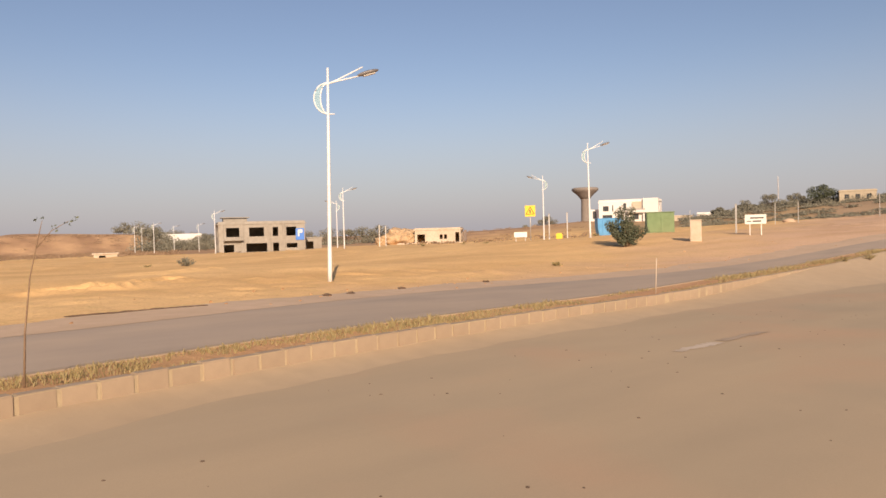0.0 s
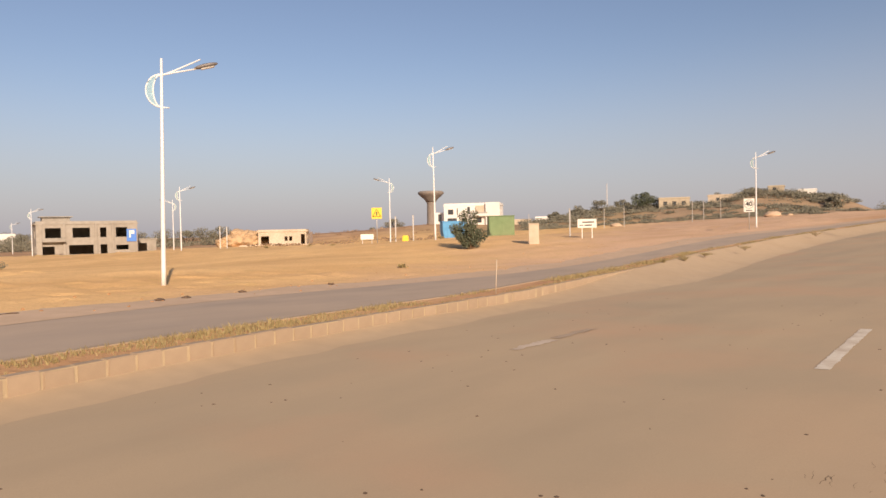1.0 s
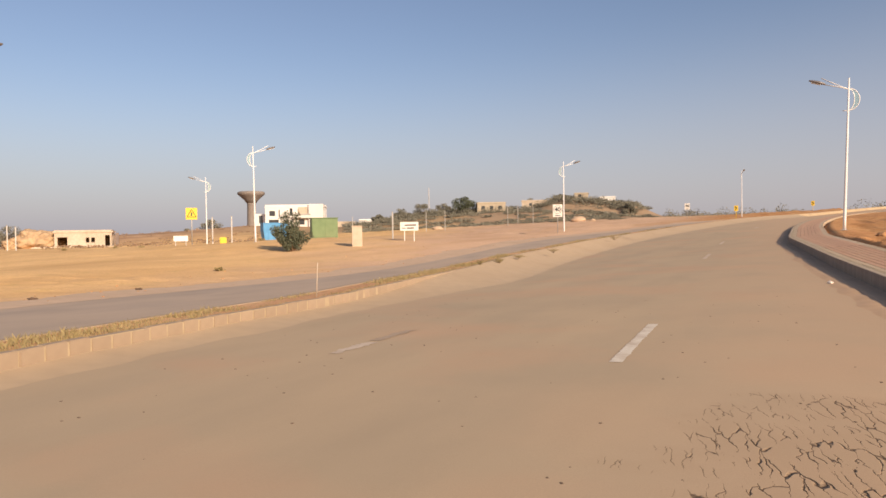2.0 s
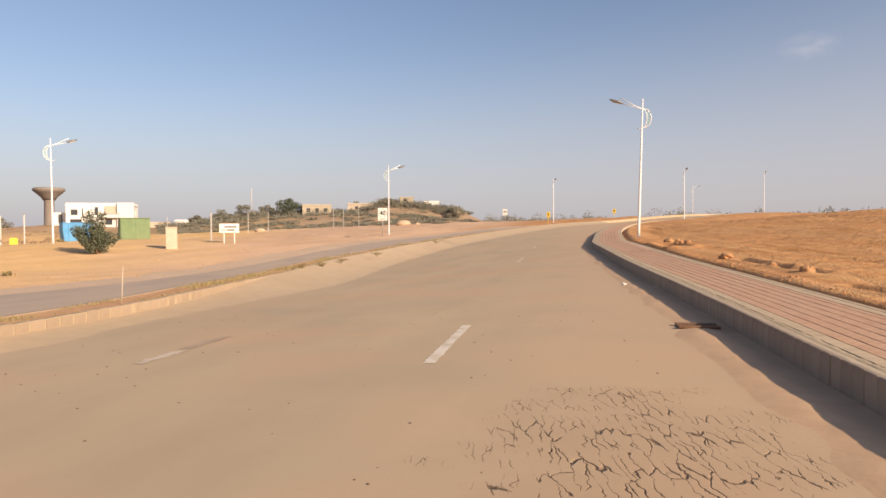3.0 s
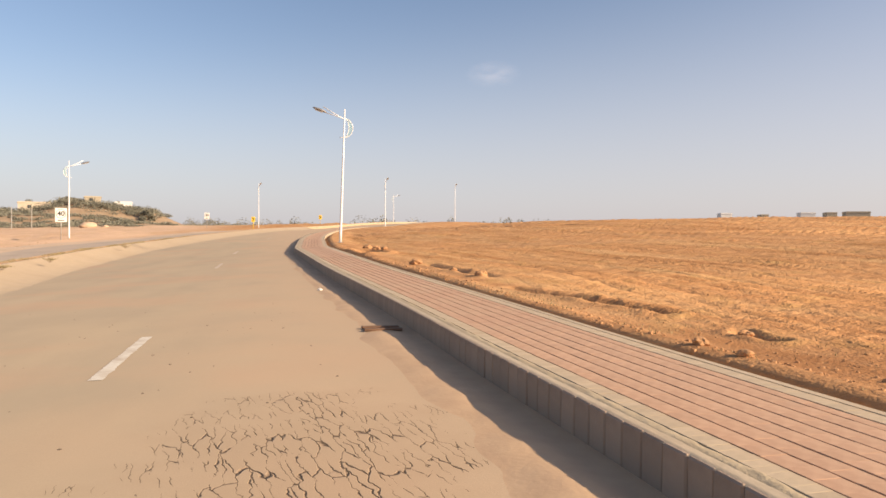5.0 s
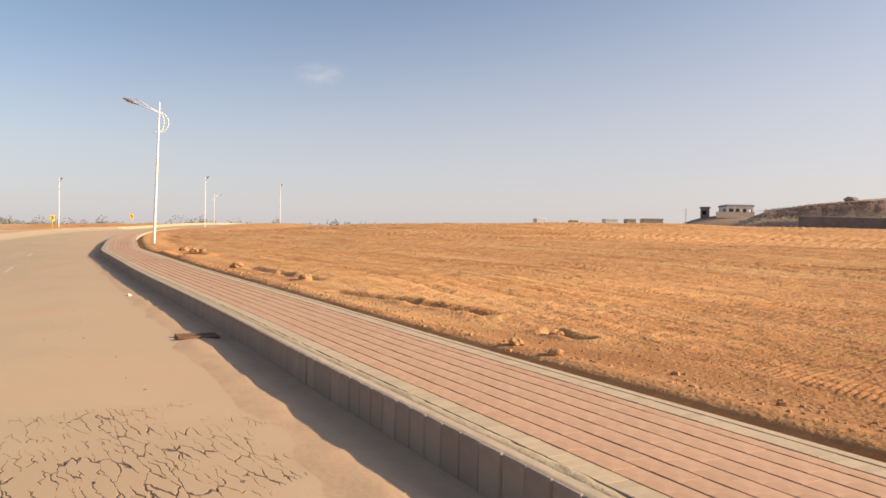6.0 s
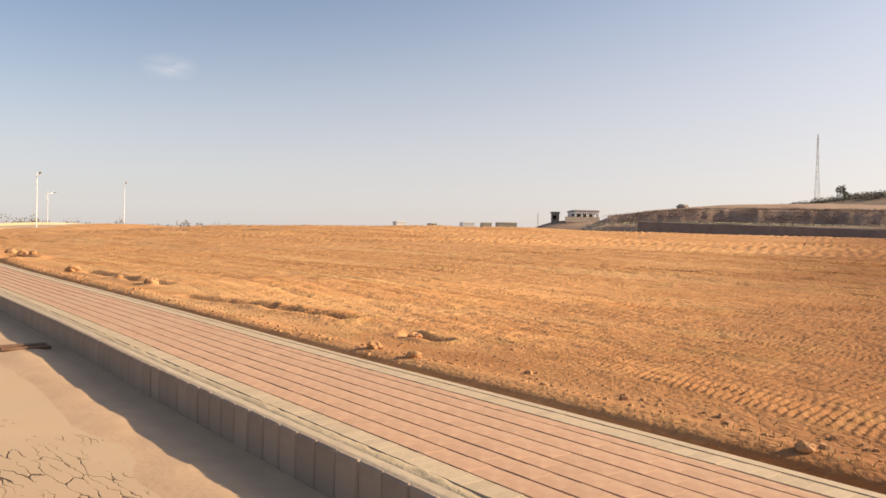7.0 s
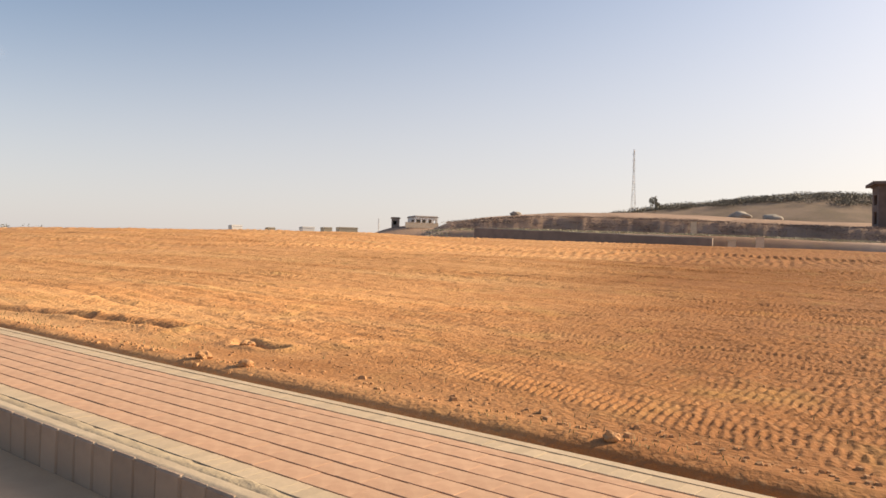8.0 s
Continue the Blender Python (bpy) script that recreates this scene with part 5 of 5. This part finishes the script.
house("hill_house", 20.8, 300, 14, 7, 3.4, 1, [(-5, -3.5, 1, 2.2), (-1, 0.5, 1, 2.2), (3, 4.5, 1, 2.2)], [], M_PLASTER, "long pale house behind the waste land", 0, 0.3, True)
house("hill_house", 18.4, 290, 7, 6, 2.8, 1, [(-1.5, 0, 1, 2.2)], [], M_BRICKY, "small pale house behind the waste land", 0, 0.2, True)
house("valley_house", -20.2, 300, 16, 7, 5.4, 1, [(-3, -1.5, 1, 2.2), (1, 2.5, 1, 2.2)], [], M_PLASTER, "pale house among trees in the valley", 0, 0.3, True)
house("valley_hut", -25.3, 135, 3.6, 3, 0.8, 1, [(-1, 0, 0.1, 0.6)], [], M_BRICKY, "low masonry hut on the slope", 0, 0.0)

far_house = house("unfinished_house", 98.9, 200, 6.6, 6, 2.5, 1, [(-2.9, -1.7, 0.8, 1.9), (-1.2, -0.2, 0.3, 1.9), (0.6, 1.5, 0.8, 1.9), (1.9, 2.9, 0.8, 1.9)], [(-2, 0, 0.8, 1.9)], M_PLASTER,
                  "unfinished pale single storey house with open windows on the rise", 20, 0.25, False, 0.5, M_DARK_WALL)
part("boundary_wall", box(B(), 9.5, 0.3, 1.5, -1.6, -4.0, 0.0), M_BRICKY, far_house)
house("dark_tower_house", 96.75, 200, 2.2, 3, 2.4, 1, [(-0.6, 0.3, 0.6, 1.7)], [], M_TOWER, "narrow dark masonry tower house on the rise", 0, 0.1, False, 0.8)
house("block_hut", 101.2, 205, 2.6, 3, 1.6, 1, [], [], M_BRICKY, "small block hut on the rise", 0, 0.1, False, 0.5)
for az, d, w, top, mt in ((84.4, 330, 4.5, 12.3, M_PLASTER), (87.0, 340, 3.0, 12.0, M_CREAM), (89.8, 330, 5.5, 12.4, M_PLASTER), (91.3, 345, 4.0, 12.9, M_CREAM), (92.9, 330, 8.5, 12.6, M_CREAM)):
    lot = house("skyline_house", az, d, w, 6, top - ground_at(*at(az, d)), 2, [(-w * 0.3, -w * 0.05, 3.2, 4.6), (w * 0.1, w * 0.35, 3.2, 4.6)], [], mt, "small pale house far off on the skyline", 15, 0.3, True)
    lot["group"] = "houses on the skyline"
house("roadside_shed", 92.0, 185, 5.0, 4, 1.6, 1, [], [], M_DARK_WALL, "long low dark shed behind the field", 0, 0.0)
gate = house("unfinished_house", 132.6, 150, 5.4, 6, 7.2, 2, [(-1.2, 1.2, 0.6, 2.6), (-1.6, 1.0, 4.0, 5.8)], [(-1.5, 1.5, 0.6, 2.8), (-1.5, 1.5, 4.0, 5.8)], M_BACKLIT_CONCRETE,
             "tall unfinished backlit concrete house frame beside the field", 10, 0.4, False, 0.6)
part("roof_overhang", box(B(), 7.4, 8.0, 0.55, 0, 0, 8.0, bevel=0.05), M_BACKLIT_CONCRETE, gate)

# water tower
tower = thing("water_tower", *spot(11.2, 315, 0.5), -11.2, "concrete water tower with a funnel shaped tank", "water tower")
bm = B()
tube(bm, [(0, 0, 0), (0, 0, 4), (0, 0, 12.2), (0, 0, 13.0)], [2.2, 1.9, 1.75, 2.1], 20)
part("shaft", bm, M_TOWER, tower)
bm = B()
tube(bm, [(0, 0, 12.8), (0, 0, 14.0), (0, 0, 15.6), (0, 0, 16.4), (0, 0, 16.9), (0, 0, 17.4)], [2.1, 2.9, 4.7, 5.6, 5.7, 5.5], 28)
part("tank", bm, M_TOWER, tower)
bm = B()
tube(bm, [(0, 0, 17.35), (0, 0, 17.6)], [5.3, 4.9], 28)
part("lid", bm, M_TOWER, tower)


def pylon(az, d, h, w, label, sink=1.0):
    ob = thing("pylon", *spot(az, d, -sink), -az + 20, label, "pylon")
    for sx in (-1, 1):
        for sy in (-1, 1):
            part("leg", tube(B(), [(sx * w, sy * w, 0), (sx * w * 0.35, sy * w * 0.35, h * 0.6), (sx * w * 0.2, sy * w * 0.2, h)], 0.05, 5), M_HAZY_STEEL, ob)
    n = 11
    bm = B()
    for k in range(n):
        z0, z1 = h * k / n, h * (k + 1) / n
        f = lambda z: w * (1 - 0.65 * z / (h * 0.6)) if z < h * 0.6 else w * (0.35 - 0.15 * (z - h * 0.6) / (h * 0.4))
        a, b = f(z0), f(z1)
        for p, q in (((-1, -1), (1, -1)), ((1, -1), (1, 1)), ((1, 1), (-1, 1)), ((-1, 1), (-1, -1))):
            tube(bm, [(p[0] * a, p[1] * a, z0), (q[0] * b, q[1] * b, z1)], 0.024, 4)
            tube(bm, [(q[0] * a, q[1] * a, z0), (p[0] * b, p[1] * b, z1)], 0.024, 4)
    part("bracing", bm, M_HAZY_STEEL, ob)
    for z in (0.72, 0.82, 0.92):
        part("crossarm", tube(B(), [(-w * 0.9, 0, h * z), (0, 0, h * z + 0.4), (w * 0.9, 0, h * z)], 0.07, 5), M_HAZY_STEEL, ob)
    return ob


pylon(115.35, 312, 28, 0.9, "tall steel lattice pylon on the hill")
pylon(95.4, 420, 17, 0.7, "small distant lattice pylon behind the rise")
pylon(25.0, 300, 17, 0.3, "slim leaning lattice mast beside the scrub hill")


# ---- walls and banks behind the field ----
def long_wall(name, a0, a1, d0, d1, e0, e1, material, label, n=40, thick=0.5):
    """A retaining wall in plan from (a0, d0) to (a1, d1) with its top from height e0 to e1."""
    bm = B()
    prev = None
    x0, y0 = at(a0, d0)
    x1, y1 = at(a1, d1)
    nx, ny = (y1 - y0), -(x1 - x0)
    ln = math.hypot(nx, ny)
    nx, ny = nx / ln * thick, ny / ln * thick
    for k in range(n + 1):
        f = k / n
        x, y = x0 + (x1 - x0) * f, y0 + (y1 - y0) * f
        top = e0 + (e1 - e0) * f + 0.12 * noise.noise((f * 9, 0, 2))
        bot = ground_at(x, y) - 0.6
        cur = [bm.verts.new(c) for c in ((x, y, bot), (x, y, top), (x + nx, y + ny, top), (x + nx, y + ny, bot))]
        if prev:
            for i in range(3):
                bm.faces.new((prev[i], prev[i + 1], cur[i + 1], cur[i]))
        else:
            bm.faces.new(cur)
        prev = cur
    bm.faces.new(prev[::-1])
    bmesh.ops.recalc_face_normals(bm, faces=bm.faces)
    ob = part(name, bm, material)
    return tagged(ob, label, "wall", kind="structure")


long_wall("retaining_wall", 103.2, 121.2, 109.6, 96, 5.74, 4.25, M_DARK_WALL, "long dark stone retaining wall behind the field")
long_wall("wall_coping", 103.2, 121.2, 109.7, 96.1, 5.83, 4.34, M_BRICKY, "pale coping on the dark retaining wall", thick=0.3)


# ---- trees and scrub ----
def leaf_cloud(bm, centre, rad, n, size, r):
    for _ in range(n):
        d = Vector((r.gauss(0, 1), r.gauss(0, 1), r.gauss(0, 1))).normalized() * r.random() ** 0.4
        p = Vector(centre) + Vector((d.x * rad[0], d.y * rad[1], d.z * rad[2]))
        a = Vector((r.gauss(0, 1), r.gauss(0, 1), r.gauss(0, 1))).normalized()
        b = a.cross(Vector((r.gauss(0, 1), r.gauss(0, 1), r.gauss(0, 1)))).normalized()
        s = size * r.uniform(0.6, 1.4)
        bm.faces.new([bm.verts.new(p + a * s), bm.verts.new(p + b * s * 0.6), bm.verts.new(p - a * s), bm.verts.new(p - b * s * 0.6)])


def tree(name, az, d, h, w, seed, label, leaf=0.25, n=420, material=None, low=0.22, category="tree", group=""):
    r = random.Random(seed)
    ob = thing(name, *spot(az, d), r.uniform(0, 360), label, category, group)
    bm = B()
    top = (r.uniform(-0.06, 0.06) * h, r.uniform(-0.06, 0.06) * h, h * 0.7)
    tube(bm, [(0, 0, -0.1), (top[0] * 0.3, top[1] * 0.3, h * 0.3), top], [h * 0.03, h * 0.022, h * 0.008], 7)
    ends = []
    for k in range(7):
        a = k * 0.9 + r.uniform(-0.3, 0.3)
        z0 = h * r.uniform(0.2, 0.5)
        e = (math.cos(a) * w * r.uniform(0.25, 0.42), math.sin(a) * w * r.uniform(0.25, 0.42), h * r.uniform(low, 0.8))
        tube(bm, [(top[0] * z0 / h, top[1] * z0 / h, z0), (e[0] * 0.5, e[1] * 0.5, (z0 + e[2]) / 2 + 0.04 * h), e], [h * 0.014, h * 0.01, h * 0.004], 5)
        ends.append(e)
    part("trunk", bm, M_BARK, ob)
    bm = B()
    ends.append((top[0], top[1], h * 0.82))
    for e in ends:
        q = r.uniform(0.16, 0.26)
        leaf_cloud(bm, e, (w * q * 1.15, w * q * 1.15, h * q * 1.1), 2 * n // len(ends), leaf, r)
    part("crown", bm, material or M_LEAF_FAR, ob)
    return ob


def bush(az, d, h, w, seed, label, leaf, n, material, name="bush", group=""):
    r = random.Random(seed)
    ob = thing(name, *spot(az, d), 0, label, "bush", group)
    bm, lv = B(), B()
    for k in range(16):
        a = r.uniform(0, 6.28)
        sp = r.uniform(0.15, 1.0)
        e = (math.cos(a) * w * 0.42 * sp, math.sin(a) * w * 0.42 * sp, h * r.uniform(0.45, 0.95) * (1.12 - 0.4 * sp))
        tube(bm, [(e[0] * 0.1, e[1] * 0.1, -0.05), (e[0] * 0.45, e[1] * 0.45, e[2] * 0.55), e], [0.03 * h / 2, 0.02 * h / 2, 0.006 * h / 2], 5)
        for f in (0.35, 0.6, 0.8, 0.98):
            leaf_cloud(lv, (e[0] * f, e[1] * f, e[2] * f), (w * 0.11, w * 0.11, h * 0.10), n // 64, leaf, r)
    part("stems", bm, M_BARK, ob)
    part("leaves", lv, material, ob)
    return ob


bush(14.0, 54.5, 3.0, 3.3, 3, "bushy grey-green shrub on the verge of the side road", 0.06, 9000, M_LEAF)
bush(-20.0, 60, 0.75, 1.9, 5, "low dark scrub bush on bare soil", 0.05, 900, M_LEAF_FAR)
bush(-22.6, 62, 0.3, 1.2, 6, "tiny dry weed on bare soil", 0.04, 300, M_GRASS)
for k, (s, v, h, w) in enumerate(((24.5, 9.6, 0.34, 0.5), (26.5, 9.5, 0.2, 0.7), (29.5, 9.7, 0.15, 0.9), (35, 9.6, 0.22, 0.8), (50, 9.6, 0.3, 1.2))):
    x, y = (float(c) for c in road_xy(s, v))
    b = bush(0, 1, h, w, 20 + k, "dry brown weed growing in the median", 0.02, 260, M_GRASS, "weed", "weeds in the median")
    b.location = (x, y, float(land(x, y)) + MED_H - 0.07 + float(med_rise(s)))
for k, (az, d, h, w) in enumerate(((11.8, 75, 0.4, 0.9), (1.5, 95, 0.7, 1.6), (-1.8, 100, 0.6, 1.2), (3.2, 105, 0.5, 1.5), (8.5, 40, 0.25, 0.7))):
    bush(az, d, h, w, 40 + k, "dry tuft of weeds on the bare soil bank", 0.05, 300, M_GRASS, "weed", "weeds on the bank")

# sapling on the median
x, y = -4.38, 7.12
sapling = thing("sapling", x, y, float(land(x, y)) + MED_H - 0.07, 0, "thin leaning sapling with a few leaves at its top", "sapling")
part("stem", tube(B(), [(0, 0, -0.03), (0.03, 0, 0.55), (0.10, 0.0, 1.08), (0.19, 0, 1.44), (0.24, 0.0, 1.62)], [0.011, 0.009, 0.007, 0.005, 0.002], 6), M_BARK, sapling)
part("twig", tube(B(), [(0.16, 0, 1.34), (0.3, 0.05, 1.52), (0.47, 0.05, 1.61)], [0.005, 0.004, 0.002], 5), M_BARK, sapling)
bm = B()
rr = random.Random(8)
for c in ((0.24, 0, 1.64), (0.34, 0.04, 1.54), (0.47, 0.05, 1.59), (0.53, 0.05, 1.63), (0.2, 0, 1.62)):
    leaf_cloud(bm, c, (0.05, 0.05, 0.03), 6, 0.016, rr)
part("leaves", bm, M_LEAF, sapling)

TREE = "dark green tree on the scrub hill"
for k, (az, d, h, w) in enumerate(((27.8, 245, 6.0, 8.5), (24.6, 250, 4.6, 7.0), (22.8, 255, 4.0, 6.5), (40.6, 236, 4.0, 4.4), (26.2, 260, 4.4, 6.0), (21.0, 262, 3.6, 5.5), (33.0, 262, 4.6, 5.0), (35.4, 268, 4.2, 6))):
    tree("tree", az, d, h, w, 60 + k, TREE, 0.18, 2600 if k == 0 else 1300, M_LEAF if k == 0 else None, group="trees on the hill")
for k, (az, d, h, w) in enumerate(((8.2, 300, 5.5, 9), (12.9, 310, 5.5, 8), (6.5, 320, 4, 7), (-1.9, 300, 4, 6), (-6.2, 270, 6, 8), (-7.6, 270, 5.5, 8), (-9.0, 280, 6, 9), (-10.6, 290, 5.5, 9),
                                   (-5.2, 260, 6.5, 8), (-19.2, 300, 6.5, 9), (-20.6, 310, 7.5, 9), (-21.6, 300, 6, 8), (-18.4, 290, 6, 7), (-12.6, 300, 7, 9), (-24, 320, 5, 8))):
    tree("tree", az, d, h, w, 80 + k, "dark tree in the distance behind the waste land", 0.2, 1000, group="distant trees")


def thicket(name, places, leaf, per, material, label, seed):
    """Scrub: many leaf clumps of uneven size in one mesh."""
    r = random.Random(seed)
    bm = B()
    for az, d, h, w in places:
        x, y = at(az, d)
        z = ground_at(x, y)
        leaf_cloud(bm, (x, y, z + h * 0.45), (w * 0.5, w * 0.5, h * 0.55), per, leaf, r)
    ob = part(name, bm, material)
    return tagged(ob, label, "scrub", kind="stuff")


r5 = random.Random(12)
thicket("hill_scrub", [(r5.uniform(18.5, 41.5), r5.uniform(240, 268), r5.uniform(0.8, 2.4), r5.uniform(3.0, 7)) for _ in range(420)] + [(r5.uniform(18.5, 40), r5.uniform(205, 244), r5.uniform(0.3, 0.8), r5.uniform(2.0, 6)) for _ in range(330)] + [(r5.uniform(36, 42.5), r5.uniform(225, 262), r5.uniform(0.4, 1.2), r5.uniform(2, 5)) for _ in range(70)], 0.18, 150, M_LEAF_FAR, "dark scrub covering the hill", 1)
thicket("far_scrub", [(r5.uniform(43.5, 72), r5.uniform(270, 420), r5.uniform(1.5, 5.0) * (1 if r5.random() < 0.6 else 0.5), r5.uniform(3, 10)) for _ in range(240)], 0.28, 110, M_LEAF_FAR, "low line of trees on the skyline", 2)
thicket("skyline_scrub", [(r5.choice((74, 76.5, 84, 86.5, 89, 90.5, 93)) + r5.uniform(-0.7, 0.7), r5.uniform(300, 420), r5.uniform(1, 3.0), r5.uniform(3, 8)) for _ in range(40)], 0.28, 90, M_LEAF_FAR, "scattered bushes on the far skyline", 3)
thicket("ridge_scrub", [(r5.uniform(112.5, 137), r5.uniform(300, 345), r5.uniform(1.0, 2.8), r5.uniform(6, 15)) for _ in range(260)], 0.24, 240, M_RIDGE, "dark trees along the ridge", 4)
thicket("bank_scrub", [(r5.uniform(101, 136), r5.uniform(131, 140), r5.uniform(0.15, 0.5), r5.uniform(2.0, 7)) for _ in range(800)], 0.08, 80, M_BANK_SCRUB, "dry brown scrub on the cut bank", 5)
thicket("strip_grass", [(r5.uniform(100, 131), r5.uniform(110, 131), r5.uniform(0.1, 0.3), r5.uniform(3.0, 9)) for _ in range(400)], 0.09, 70, M_STRIP_GRASS, "grey-green dry grass behind the retaining wall", 15)
thicket("mesa_scrub", [(r5.uniform(-37, -20.5), r5.uniform(165, 288), r5.uniform(0.3, 0.8), r5.uniform(3.0, 7)) for _ in range(620)], 0.15, 60, M_PALE_SCRUB, "dry brown scrub on the valley slope", 7)
thicket("waste_scrub", [(r5.uniform(-3, 12), r5.uniform(120, 262), r5.uniform(0.25, 0.7), r5.uniform(1.5, 4)) for _ in range(150)], 0.2, 24, M_PALE_SCRUB, "dry weeds scattered over the waste land", 9)
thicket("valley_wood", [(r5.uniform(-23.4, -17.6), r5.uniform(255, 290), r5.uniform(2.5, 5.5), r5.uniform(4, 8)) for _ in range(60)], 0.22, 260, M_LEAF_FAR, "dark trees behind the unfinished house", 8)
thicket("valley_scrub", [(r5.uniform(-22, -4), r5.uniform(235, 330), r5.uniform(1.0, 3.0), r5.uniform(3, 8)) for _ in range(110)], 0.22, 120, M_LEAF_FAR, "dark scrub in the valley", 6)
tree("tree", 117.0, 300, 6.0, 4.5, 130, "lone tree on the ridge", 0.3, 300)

for k, (az, d, size, mt, label) in enumerate(((36.7, 178, 1.7, M_VERGE, "pale heap of rubble below the hill"), (37.8, 180, 0.8, M_VERGE, "low pale heap of rubble below the hill"),
                                              (123.0, 172, 2.4, M_RUBBLE, "grey heap of gravel on the terrace"), (125.2, 172, 2.2, M_RUBBLE, "grey heap of gravel on the terrace"),
                                              (-3.2, 152, 3.9, M_HEAP, "tall heap of orange soil beside the bungalow"), (-4.3, 154, 2.9, M_HEAP, "heap of orange soil beside the bungalow"),
                                              (25.6, 160, 1.2, M_VERGE, "low heap of soil below the hill"), (106.3, 160, 1.2, M_RUBBLE, "small pile of stones on the bank"))):
    x, y, z = spot(az, d)
    lump("soil_mound", x, y, z, size, mt, 200 + k, label, "mound", "", 0.66 if size > 2.5 else 0.5, 0.8)
for k, (az, d, h) in enumerate(((119.8, 130, 1.1), (122.5, 98, 0.9), (124.4, 97, 1.4))):
    post = thing("gate_pier", *spot(az, d), -az, "short pale masonry pier at the end of the wall", "pier", "piers behind the field")
    part("shaft", box(B(), 1.0, 0.7, h + 1.2, bevel=0.04), M_BRICKY, post)
    part("cap", box(B(), 1.15, 0.85, 0.12, 0, 0, h + 1.2, bevel=0.03), M_BRICKY, post)


# ---- a faint wisp of cloud ----
m, nt, bsdf, co = blank("thin_cloud")
bsdf.inputs["Base Color"].default_value = (0.9, 0.9, 0.92, 1)
bsdf.inputs["Emission Color"].default_value = (0.95, 0.92, 0.93, 1)
bsdf.inputs["Emission Strength"].default_value = 0.45
rad = nt.nodes.new("ShaderNodeVectorMath")
rad.operation = "LENGTH"
nt.links.new(co, rad.inputs[0])
soft_rim = nt.nodes.new("ShaderNodeMapRange")
soft_rim.inputs["From Min"].default_value, soft_rim.inputs["From Max"].default_value = 1.0, 0.1
soft_rim.inputs["To Max"].default_value = 0.17
nt.links.new(rad.outputs["Value"], soft_rim.inputs["Value"])
nt.links.new(maths(nt, "MULTIPLY", soft_rim.outputs[0], noise_fac(nt, co, 1.6, 0.3, 0.7, 5)), bsdf.inputs["Alpha"])
bm = B()
bmesh.ops.create_grid(bm, x_segments=12, y_segments=6, size=1)
for w in bm.verts:
    w.co.z = 0.12 * noise.noise(w.co * 2)
cloud = part("cloud", bm, m)
cx, cy = at(66.9, 2400)
cloud.matrix_basis = look((cx, cy, 545), (0, 0, 0)) @ Matrix.Diagonal((95, 48, 20, 1))
cloud.visible_shadow = False
tagged(cloud, "faint thin wisp of white cloud", "cloud", kind="structure")
